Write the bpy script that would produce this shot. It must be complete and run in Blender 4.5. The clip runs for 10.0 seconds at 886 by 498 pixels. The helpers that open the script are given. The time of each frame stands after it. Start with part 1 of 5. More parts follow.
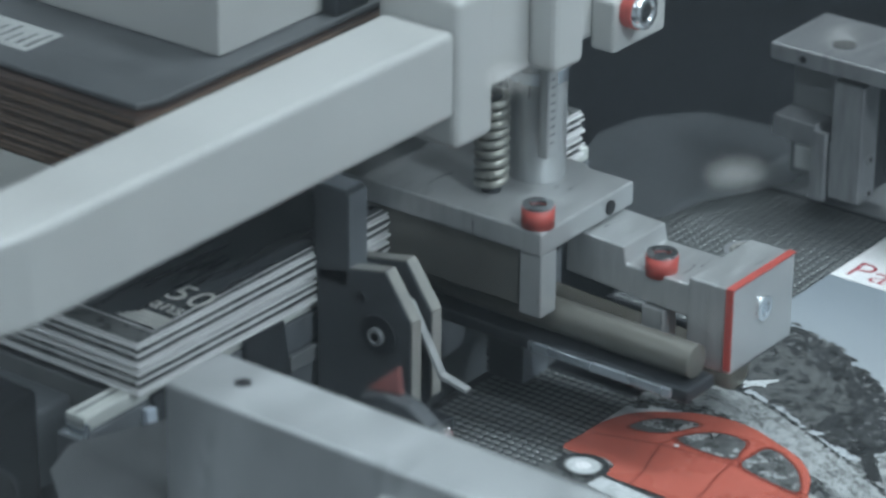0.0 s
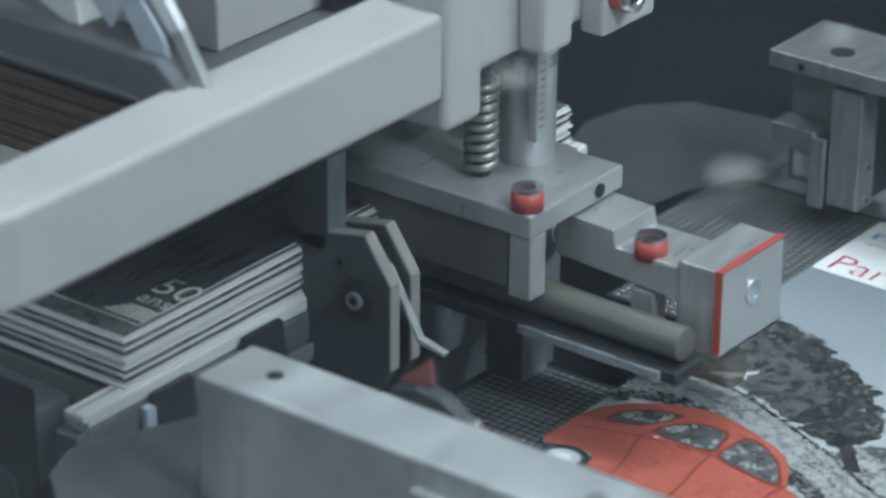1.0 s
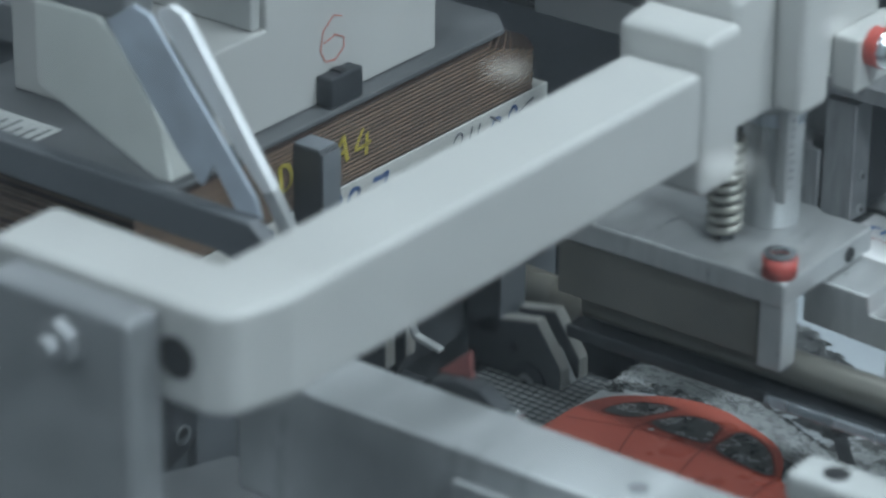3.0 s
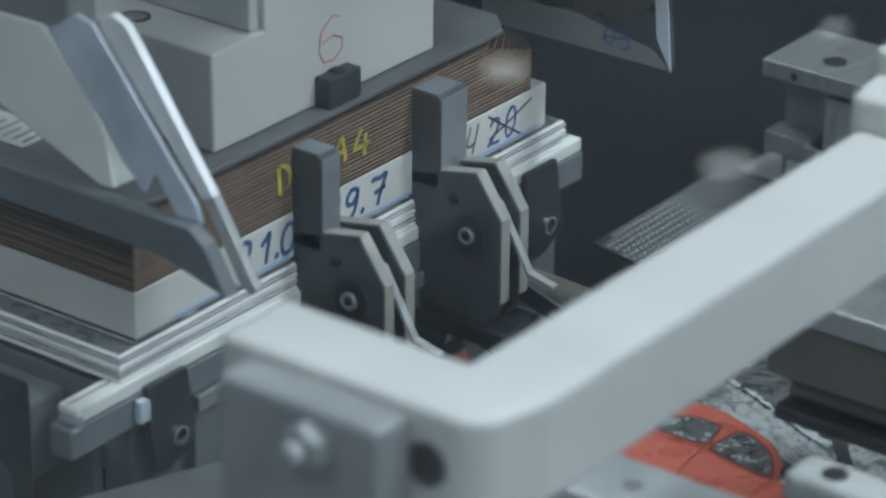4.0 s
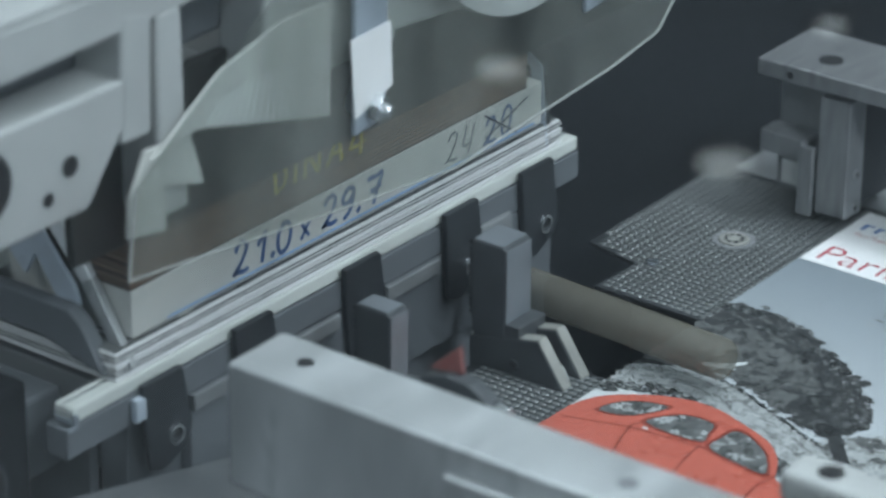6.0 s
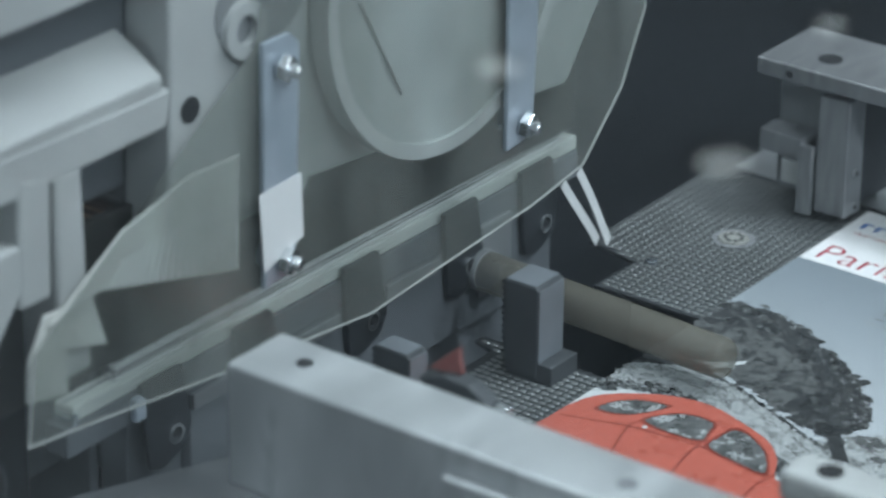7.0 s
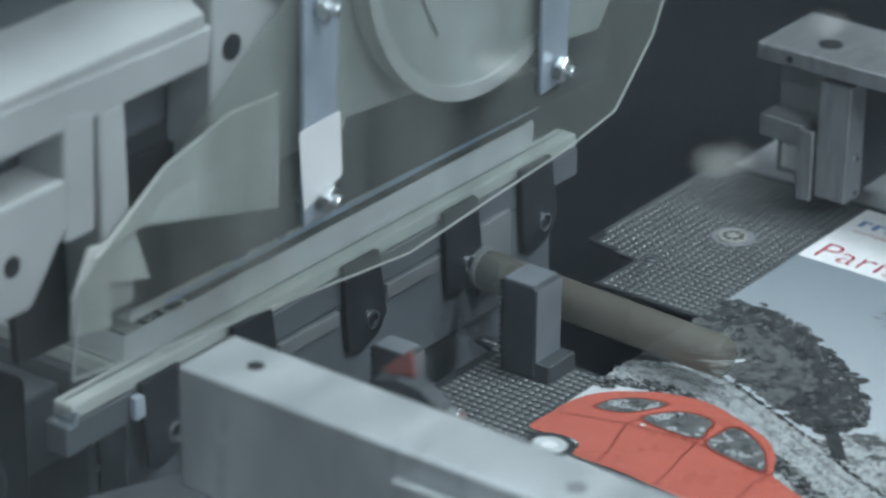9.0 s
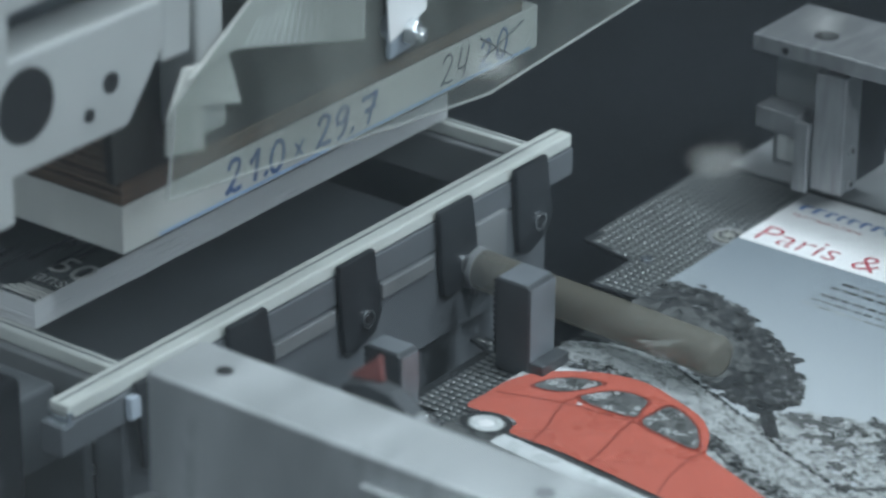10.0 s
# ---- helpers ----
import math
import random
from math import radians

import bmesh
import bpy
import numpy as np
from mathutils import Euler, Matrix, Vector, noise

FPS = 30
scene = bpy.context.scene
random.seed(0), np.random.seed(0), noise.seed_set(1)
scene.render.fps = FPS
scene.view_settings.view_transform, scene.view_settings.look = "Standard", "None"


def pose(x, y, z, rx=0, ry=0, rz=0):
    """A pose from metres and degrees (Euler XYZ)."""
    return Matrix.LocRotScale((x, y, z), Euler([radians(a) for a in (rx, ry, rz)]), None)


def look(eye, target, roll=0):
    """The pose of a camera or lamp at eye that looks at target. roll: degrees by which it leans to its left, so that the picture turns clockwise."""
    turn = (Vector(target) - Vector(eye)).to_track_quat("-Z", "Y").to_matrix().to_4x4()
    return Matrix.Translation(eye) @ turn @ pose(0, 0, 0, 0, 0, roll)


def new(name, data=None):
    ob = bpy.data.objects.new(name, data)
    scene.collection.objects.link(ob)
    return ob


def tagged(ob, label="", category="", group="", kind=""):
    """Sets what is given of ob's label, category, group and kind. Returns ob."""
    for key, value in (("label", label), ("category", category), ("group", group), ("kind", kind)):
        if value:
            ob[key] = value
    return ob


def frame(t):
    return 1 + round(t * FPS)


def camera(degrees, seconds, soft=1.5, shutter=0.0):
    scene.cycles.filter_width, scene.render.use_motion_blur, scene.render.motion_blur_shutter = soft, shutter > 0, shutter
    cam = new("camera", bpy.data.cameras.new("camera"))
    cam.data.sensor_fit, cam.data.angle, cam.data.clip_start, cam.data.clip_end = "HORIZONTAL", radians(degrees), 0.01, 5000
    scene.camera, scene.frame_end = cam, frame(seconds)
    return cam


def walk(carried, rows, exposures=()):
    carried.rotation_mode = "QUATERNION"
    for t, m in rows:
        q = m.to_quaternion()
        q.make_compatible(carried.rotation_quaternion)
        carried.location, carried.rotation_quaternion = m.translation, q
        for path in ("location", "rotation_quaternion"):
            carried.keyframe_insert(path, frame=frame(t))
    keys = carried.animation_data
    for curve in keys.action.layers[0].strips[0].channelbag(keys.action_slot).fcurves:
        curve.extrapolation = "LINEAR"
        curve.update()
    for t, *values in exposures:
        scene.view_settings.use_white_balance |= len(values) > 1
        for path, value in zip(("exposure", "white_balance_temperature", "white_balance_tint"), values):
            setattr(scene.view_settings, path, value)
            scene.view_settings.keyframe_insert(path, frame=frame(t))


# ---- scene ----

# ---- camera ----
EYE = (-0.9345, -0.8667, 0.6582)
ROLL = 0.55


def aim(heading, tilt):
    """A camera pose at EYE from the compass heading (from +y towards +x) and the tilt below level."""
    a, e = radians(heading), radians(tilt)
    way = Vector((math.sin(a) * math.cos(e), math.cos(a) * math.cos(e), -math.sin(e)))
    return look(EYE, Vector(EYE) + way, ROLL)


cam = camera(15.0, 10.0, soft=2.5, shutter=0.5)
cam.data.dof.use_dof = True
cam.data.dof.focus_distance = 1.56
cam.data.dof.aperture_fstop = 8.5
walk(cam, [(t, aim(a, e)) for t, a, e in (
    (0, 52.8805, 25.1683), (0.5, 52.8912, 25.1683), (1, 52.9018, 25.1972), (1.5, 52.9125, 25.2261),
    (2, 52.9444, 25.2838), (2.5, 52.9764, 25.3127), (4, 53.019, 25.3127), (4.5, 53.0509, 25.303),
    (5.5, 53.0829, 25.3223), (7, 53.1042, 25.3511), (8, 53.0935, 25.3608), (8.5, 53.0935, 25.3704),
    (9, 53.1148, 25.38), (9.5, 53.1468, 25.38), (10, 53.2, 25.38))], exposures=[(0, 0.05), (10, 0.05)])

# ---- light: a hall with unseen, added ceiling luminaires over and before the machine ----
world = bpy.data.worlds.new("world")
scene.world = world
world.use_nodes = True
world.node_tree.nodes["Background"].inputs[0].default_value = (0.42, 0.5, 0.58, 1)
world.node_tree.nodes["Background"].inputs[1].default_value = 0.25


def area_lamp(name, eye, target, w, h, power, colour=(0.82, 0.925, 1.0)):
    d = bpy.data.lights.new(name, "AREA")
    d.shape, d.size, d.size_y, d.energy, d.color = "RECTANGLE", w, h, power, colour
    ob = new(name, d)
    ob.matrix_world = look(eye, target)
    return ob


# assumed luminaires out of view; the last one only brightens faces towards -x
LUMINAIRES = [((0.9, -1.5, 2.30), 0.35, 2.2, 62), ((-0.7, -2.9, 2.30), 0.35, 2.2, 112), ((0.5, 0.35, 2.30), 0.35, 1.8, 31), ((-2.0, 0.2, 2.30), 0.35, 2.2, 33)]
for place, w, h, power in LUMINAIRES:
    area_lamp("luminaire_light", place, (place[0], place[1] + 0.001, 0), w, h, power)


# ---- materials ----
def material(name, colour, rough=0.5, metal=0.0, var=0.12, scale=60.0, bump=0.03, fine=700.0, stretch=(1, 1, 1),
             wear=0.0, wear_colour=(0.5, 0.5, 0.5), coat=0.0, gloss=0.5):
    m = bpy.data.materials.new(name)
    m.use_nodes = True
    nt = m.node_tree
    b = nt.nodes["Principled BSDF"]
    tc = nt.nodes.new("ShaderNodeTexCoord")
    mp = nt.nodes.new("ShaderNodeMapping")
    mp.inputs["Scale"].default_value = stretch
    nt.links.new(tc.outputs["Object"], mp.inputs["Vector"])
    big = nt.nodes.new("ShaderNodeTexNoise")
    big.inputs["Scale"].default_value = scale
    big.inputs["Detail"].default_value = 6
    small = nt.nodes.new("ShaderNodeTexNoise")
    small.inputs["Scale"].default_value = fine
    small.inputs["Detail"].default_value = 3
    nt.links.new(mp.outputs[0], big.inputs["Vector"])
    nt.links.new(mp.outputs[0], small.inputs["Vector"])
    mixf = nt.nodes.new("ShaderNodeMath")
    mixf.operation = "MULTIPLY_ADD"
    nt.links.new(small.outputs["Fac"], mixf.inputs[0])
    mixf.inputs[1].default_value = 0.4
    nt.links.new(big.outputs["Fac"], mixf.inputs[2])
    ramp = nt.nodes.new("ShaderNodeMapRange")
    ramp.inputs["From Min"].default_value = 0.4
    ramp.inputs["From Max"].default_value = 1.0
    ramp.inputs["To Min"].default_value = 1 - var
    ramp.inputs["To Max"].default_value = 1 + var
    nt.links.new(mixf.outputs[0], ramp.inputs["Value"])
    mul = nt.nodes.new("ShaderNodeVectorMath")
    mul.operation = "SCALE"
    mul.inputs[0].default_value = colour
    nt.links.new(ramp.outputs[0], mul.inputs["Scale"])
    out = mul.outputs[0]
    if wear:
        wn = nt.nodes.new("ShaderNodeTexNoise")
        wn.inputs["Scale"].default_value = scale * 1.7
        wn.inputs["Detail"].default_value = 9
        wn.inputs["Roughness"].default_value = 0.7
        nt.links.new(mp.outputs[0], wn.inputs["Vector"])
        wr = nt.nodes.new("ShaderNodeMapRange")
        wr.inputs["From Min"].default_value = 0.56
        wr.inputs["From Max"].default_value = 0.68
        wr.inputs["To Max"].default_value = wear
        nt.links.new(wn.outputs["Fac"], wr.inputs["Value"])
        mx = nt.nodes.new("ShaderNodeMix")
        mx.data_type = "RGBA"
        nt.links.new(wr.outputs[0], mx.inputs["Factor"])
        nt.links.new(out, mx.inputs["A"])
        mx.inputs["B"].default_value = (*wear_colour, 1)
        out = mx.outputs["Result"]
    nt.links.new(out, b.inputs["Base Color"])
    rr = nt.nodes.new("ShaderNodeMapRange")
    rr.inputs["From Min"].default_value = 0.3
    rr.inputs["From Max"].default_value = 0.7
    rr.inputs["To Min"].default_value = max(0.03, rough - 0.09)
    rr.inputs["To Max"].default_value = min(1.0, rough + 0.09)
    nt.links.new(big.outputs["Fac"], rr.inputs["Value"])
    nt.links.new(rr.outputs[0], b.inputs["Roughness"])
    b.inputs["Metallic"].default_value = metal
    b.inputs["Coat Weight"].default_value = coat
    b.inputs["Specular IOR Level"].default_value = gloss
    if bump:
        bp = nt.nodes.new("ShaderNodeBump")
        bp.inputs["Strength"].default_value = bump * 4
        bp.inputs["Distance"].default_value = 0.0004
        nt.links.new(mixf.outputs[0], bp.inputs["Height"])
        nt.links.new(bp.outputs[0], b.inputs["Normal"])
    return m


def see_through(name, colour, clear, rough=0.2, streak=None, spread=0.08):
    """A thin tinted plastic: partly clear, partly a dull sheen."""
    m = bpy.data.materials.new(name)
    m.use_nodes = True
    nt = m.node_tree
    b = nt.nodes["Principled BSDF"]
    b.inputs["Base Color"].default_value = (*colour, 1)
    b.inputs["Roughness"].default_value = rough
    n = nt.nodes.new("ShaderNodeTexNoise")
    n.inputs["Scale"].default_value = 14
    n.inputs["Detail"].default_value = 6
    tc = nt.nodes.new("ShaderNodeTexCoord")
    mp = nt.nodes.new("ShaderNodeMapping")
    if streak:
        mp.inputs["Rotation"].default_value = (0, streak[0], 0)
        mp.inputs["Scale"].default_value = (1, 1, streak[1])
    nt.links.new(tc.outputs["Object"], mp.inputs["Vector"])
    nt.links.new(mp.outputs[0], n.inputs["Vector"])
    r = nt.nodes.new("ShaderNodeMapRange")
    r.inputs["From Min"].default_value = 0.3
    r.inputs["From Max"].default_value = 0.7
    r.inputs["To Min"].default_value = max(0, 1 - clear - spread)
    r.inputs["To Max"].default_value = min(1, 1 - clear + spread)
    nt.links.new(n.outputs["Fac"], r.inputs["Value"])
    t = nt.nodes.new("ShaderNodeBsdfTransparent")
    t.inputs[0].default_value = (0.94, 0.955, 0.95, 1)
    mx = nt.nodes.new("ShaderNodeMixShader")
    nt.links.new(r.outputs[0], mx.inputs[0])
    nt.links.new(t.outputs[0], mx.inputs[1])
    nt.links.new(b.outputs[0], mx.inputs[2])
    nt.links.new(mx.outputs[0], nt.nodes["Material Output"].inputs["Surface"])
    return m


PAINT = material("grey_machine_paint", (0.455, 0.46, 0.45), 0.40, var=0.06, scale=18, bump=0.02, wear=0.25, wear_colour=(0.42, 0.43, 0.43))
STEEL = material("milled_steel", (0.47, 0.485, 0.49), 0.36, 0.5, 0.16, 45, 0.05, 900, (1, 6, 1), wear=0.3, wear_colour=(0.3, 0.31, 0.32))
ALU = material("cast_aluminium", (0.47, 0.485, 0.48), 0.5, 0.2, 0.12, 30, 0.06, 800, wear=0.3, wear_colour=(0.4, 0.42, 0.42))
ZINC = material("zinc_plated_steel", (0.62, 0.68, 0.74), 0.28, 0.85, 0.14, 40, 0.03)
BARALU = material("worn_bar_aluminium", (0.50, 0.52, 0.53), 0.42, 0.45, 0.26, 14, 0.05, 700, (1, 3, 1), wear=0.45, wear_colour=(0.27, 0.28, 0.29))
DARK = material("blackened_steel", (0.045, 0.05, 0.056), 0.42, 0.5, 0.25, 60, 0.05, wear=0.5, wear_colour=(0.1, 0.105, 0.11))
MIDSTEEL = material("grey_steel", (0.235, 0.245, 0.255), 0.46, 0.25, 0.2, 40, 0.05, 800, wear=0.4, wear_colour=(0.26, 0.27, 0.28))
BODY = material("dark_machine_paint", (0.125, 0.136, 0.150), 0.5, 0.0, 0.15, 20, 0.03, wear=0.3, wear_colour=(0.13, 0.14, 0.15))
# near-black, low gloss: stands in for the unlit machine interior
CAVE = material("interior_shade", (0.008, 0.0095, 0.0115), 0.85, 0.0, 0.3, 8, 0, wear=0.3, wear_colour=(0.012, 0.014, 0.017), gloss=0.1)
CREAM = material("worn_cream_plastic", (0.63, 0.655, 0.625), 0.45, 0, 0.08, 40, 0.03, wear=0.35, wear_colour=(0.5, 0.52, 0.5))
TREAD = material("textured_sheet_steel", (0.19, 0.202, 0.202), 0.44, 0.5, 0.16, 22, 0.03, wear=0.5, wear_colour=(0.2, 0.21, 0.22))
# same sheet, darkened: shade between the raised dimples put into the colour
GROOVE = material("shaded_sheet_base", (0.042, 0.046, 0.05), 0.5, 0.4, 0.2, 22, 0.03)
WOOD = material("laminated_press_wood", (0.042, 0.027, 0.021), 0.45, 0, 0.4, 24, 0.05, 500, (1, 1, 3), wear=0.5, wear_colour=(0.095, 0.055, 0.036))
WOODLINE = material("pale_veneer_edge", (0.30, 0.21, 0.15), 0.5, 0, 0.3, 80)
LABEL = material("dirty_white_strip", (0.55, 0.555, 0.53), 0.5, 0, 0.1, 45, 0.02, wear=0.35, wear_colour=(0.40, 0.41, 0.40))
INKBLUE = material("blue_marker_ink", (0.045, 0.10, 0.25), 0.5, 0, 0.3, 120)
INKLINE = material("pale_blue_line", (0.26, 0.42, 0.68), 0.5, 0, 0.25, 60)
INKYELLOW = material("yellow_chalk", (0.48, 0.40, 0.07), 0.8, 0, 0.35, 200)
INKRED = material("red_pencil", (0.5, 0.16, 0.12), 0.7, 0, 0.3, 200)
INKDARK = material("dark_ink", (0.03, 0.035, 0.06), 0.6, 0, 0.2, 100)
PAPER = material("white_paper", (0.76, 0.765, 0.77), 0.6, 0, 0.05, 60, 0.01)
PAPEREDGE = material("stacked_page_edges", (0.72, 0.73, 0.75), 0.75, 0, 0.2, 30, 0.08, 900, (0.5, 0.5, 30))
COVERDARK = material("dark_photo_cover", (0.045, 0.05, 0.055), 0.3, 0, 0.6, 40, 0.01, 300, (0.3, 3, 1), wear=0.6, wear_colour=(0.14, 0.15, 0.15))
COVERGREY = material("pale_blue_grey_print", (0.50, 0.56, 0.61), 0.28, 0, 0.1, 12, 0.0)
PRINTRED = material("orange_red_print", (0.50, 0.125, 0.09), 0.3, 0, 0.08, 30, 0.0)
PRINTREDLINE = material("shaded_red_print_line", (0.25, 0.05, 0.035), 0.3, 0, 0.1, 30, 0.0)
PRINTCRIMSON = material("crimson_lettering", (0.42, 0.035, 0.06), 0.3, 0, 0.06, 30, 0.0)
PRINTBLUE = material("blue_lettering", (0.07, 0.17, 0.42), 0.3, 0, 0.06, 30, 0.0)
PRINTBLACK = material("black_print", (0.045, 0.048, 0.05), 0.3, 0, 0.3, 90, 0.0)
PRINTDARKGREY = material("dark_grey_print", (0.10, 0.105, 0.105), 0.3, 0, 0.4, 90, 0.0)
PRINTGREY = material("mid_grey_print", (0.27, 0.285, 0.285), 0.3, 0, 0.3, 90, 0.0)
PRINTSOFT = material("soft_dark_grey_print", (0.13, 0.136, 0.136), 0.35, 0, 0.25, 90, 0.0)
PRINTLIGHT = material("light_grey_print", (0.40, 0.42, 0.425), 0.35, 0, 0.2, 90, 0.0)
PRINTPALE = material("pale_grey_print", (0.58, 0.61, 0.62), 0.3, 0, 0.15, 90, 0.0)
SCREWRED = material("red_painted_screw", (0.45, 0.075, 0.06), 0.5, 0, 0.2, 150, 0.03, wear=0.3, wear_colour=(0.3, 0.12, 0.1))
CHROME = material("bright_steel", (0.75, 0.78, 0.8), 0.2, 0.95, 0.08, 80, 0.02)
# darker copy of the cast aluminium, some shade put into its colour
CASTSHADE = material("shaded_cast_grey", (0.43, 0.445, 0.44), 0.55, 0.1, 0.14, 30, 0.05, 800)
TOPPLATE = material("dusty_dark_steel", (0.12, 0.127, 0.134), 0.5, 0.3, 0.25, 50, 0.04, 900, wear=0.35, wear_colour=(0.17, 0.178, 0.185))
# dark steel, with the shade of faces towards -x put into the colour
FINGERSIDE = material("dark_and_shaded_steel", (0.075, 0.082, 0.088), 0.42, 0.3, 0.25, 50, 0.04, 800, wear=0.4, wear_colour=(0.13, 0.138, 0.145))
GROUND = material("ground_steel_edge", (0.36, 0.36, 0.335), 0.4, 0.3, 0.2, 60, 0.06, 900, wear=0.45, wear_colour=(0.2, 0.21, 0.215))
# worn steel, lighter where light falls on the post's front and top
POSTFACE = material("lit_worn_steel", (0.21, 0.23, 0.255), 0.4, 0.3, 0.3, 50, 0.06, 900, wear=0.45, wear_colour=(0.14, 0.15, 0.165))
TUBE = material("dull_brown_tube", (0.13, 0.127, 0.112), 0.4, 0.2, 0.2, 50, 0.02)
PALERED = material("faded_red_paint", (0.27, 0.095, 0.085), 0.6, 0, 0.15, 60, 0.02)
BLADE = material("bright_blade_steel", (0.88, 0.90, 0.92), 0.32, 0.25, 0.12, 30, 0.03)
PALEZINC = material("pale_zinc_plate", (0.60, 0.67, 0.76), 0.36, 0.35, 0.25, 40, 0.03, wear=0.4, wear_colour=(0.46, 0.53, 0.62))
STRAPZINC = material("dull_zinc_plate", (0.40, 0.46, 0.52), 0.36, 0.5, 0.2, 60, 0.03, wear=0.4, wear_colour=(0.5, 0.56, 0.62))
JOGSTEEL = material("dull_milled_steel", (0.36, 0.37, 0.38), 0.40, 0.7, 0.28, 45, 0.05, 900, (1, 6, 1), wear=0.3, wear_colour=(0.24, 0.25, 0.26))
SPRING = material("dull_spring_steel", (0.34, 0.34, 0.31), 0.4, 0.7, 0.15, 80, 0.03)
# polished steel; the dark surroundings it mirrors are put into its colour
KNIFEFACE = material("dark_mirroring_blade", (0.10, 0.105, 0.11), 0.3, 0.75, 0.25, 30, 0.03, 900, (1, 1, 4), wear=0.4, wear_colour=(0.16, 0.165, 0.17))
# knife steel taken to near-black: shade below the casting is in the colour
KNIFE = material("shaded_knife_steel", (0.028, 0.029, 0.027), 0.5, 0.1, 0.1, 25, 0.03, 900, (8, 1, 1))
# streaked opacity paints soft diagonal reflections and haze on the plastic
SHIELD = see_through("smoky_clear_plastic", (0.31, 0.325, 0.30), 0.84, 0.16, (0.75, 0.3), 0.17)
# tan see-through colour imitates a tube mirrored in the guard door
TUBEGHOST = see_through("translucent_tan_reflection", (0.19, 0.178, 0.148), 0.45, 0.5)
# near-black colour stands in for the shade inside bores, slots and sockets
BLACK = material("recess_shade", (0.012, 0.013, 0.015), 0.7, 0, 0.2, 40)
LAMPGLOW = bpy.data.materials.new("luminaire_diffuser")
LAMPGLOW.use_nodes = True
LAMPGLOW.node_tree.nodes["Principled BSDF"].inputs["Emission Color"].default_value = (0.86, 0.94, 1, 1)
LAMPGLOW.node_tree.nodes["Principled BSDF"].inputs["Emission Strength"].default_value = 3.0
SPOTGLOW = bpy.data.materials.new("signal_lamp_glow")
SPOTGLOW.use_nodes = True
SPOTGLOW.node_tree.nodes["Principled BSDF"].inputs["Emission Color"].default_value = (0.85, 0.97, 1, 1)
SPOTGLOW.node_tree.nodes["Principled BSDF"].inputs["Emission Strength"].default_value = 1.15
HALL = material("hall_plaster", (0.45, 0.48, 0.5), 0.8, 0, 0.06, 3, 0.02, 60)
HALLFLOOR = material("hall_floor", (0.2, 0.21, 0.22), 0.5, 0, 0.12, 4, 0.02, 60)


def graded(name, low, high, x0, x1):
    """A print that grades along the page's height."""
    m = material(name, low, 0.45, 0, 0.06, 12, 0.0)
    nt = m.node_tree
    b = nt.nodes["Principled BSDF"]
    tc = nt.nodes.new("ShaderNodeTexCoord")
    sp = nt.nodes.new("ShaderNodeSeparateXYZ")
    nt.links.new(tc.outputs["Object"], sp.inputs[0])
    r = nt.nodes.new("ShaderNodeMapRange")
    r.inputs["From Min"].default_value, r.inputs["From Max"].default_value = x0, x1
    nt.links.new(sp.outputs["X"], r.inputs["Value"])
    mx = nt.nodes.new("ShaderNodeMix")
    mx.data_type = "RGBA"
    nt.links.new(r.outputs[0], mx.inputs["Factor"])
    mx.inputs["A"].default_value, mx.inputs["B"].default_value = (*low, 1), (*high, 1)
    nt.links.new(mx.outputs["Result"], b.inputs["Base Color"])
    return m


FLAP = see_through("smoky_flap_sheet", (0.14, 0.15, 0.16), 0.70, 0.25)
SKYPRINT = graded("graded_sky_print", (0.44, 0.475, 0.50), (0.19, 0.225, 0.255), 0.09, 0.235)


def guard_glass():
    m = bpy.data.materials.new("guard_glass")
    m.use_nodes = True
    nt = m.node_tree
    t = nt.nodes.new("ShaderNodeBsdfTransparent")
    t.inputs[0].default_value = (0.95, 0.97, 0.97, 1)
    g = nt.nodes.new("ShaderNodeBsdfGlossy")
    g.inputs["Roughness"].default_value = 0.0
    mx = nt.nodes.new("ShaderNodeMixShader")
    mx.inputs[0].default_value = 0.105
    nt.links.new(t.outputs[0], mx.inputs[1])
    nt.links.new(g.outputs[0], mx.inputs[2])
    nt.links.new(mx.outputs[0], nt.nodes["Material Output"].inputs["Surface"])
    return m


GUARD = guard_glass()


# ---- mesh helpers ----
def mesh_of(name, bm):
    me = bpy.data.meshes.new(name)
    bmesh.ops.recalc_face_normals(bm, faces=bm.faces)
    bm.to_mesh(me)
    bm.free()
    return me


def thing(name, label, category, group="", kind="", at=None):
    ob = new(name)
    ob.empty_display_size = 0.02
    if at is not None:
        ob.matrix_basis = at
    return tagged(ob, label, category, group, kind)


def part(name, bm, material, parent=None, label="", smooth=False):
    ob = new(name, mesh_of(name, bm))
    ob.data.materials.append(material)
    if smooth:
        for p in ob.data.polygons:
            p.use_smooth = True
    if parent is not None:
        ob.parent = parent
    return tagged(ob, label)


def solid(name, bm, material, label, category, group="", kind=""):
    return tagged(part(name, bm, material), label, category, group, kind)


def bevel(bm, w, seg=2, verts=None):
    if w > 0:
        edges = [e for e in bm.edges if len(e.link_faces) == 2 and e.calc_face_angle(0) > 0.5]
        if verts is not None:
            s = set(verts)
            edges = [e for e in edges if e.verts[0] in s and e.verts[1] in s]
        bmesh.ops.bevel(bm, geom=edges, offset=w, segments=seg, profile=0.5, affect="EDGES", clamp_overlap=True)


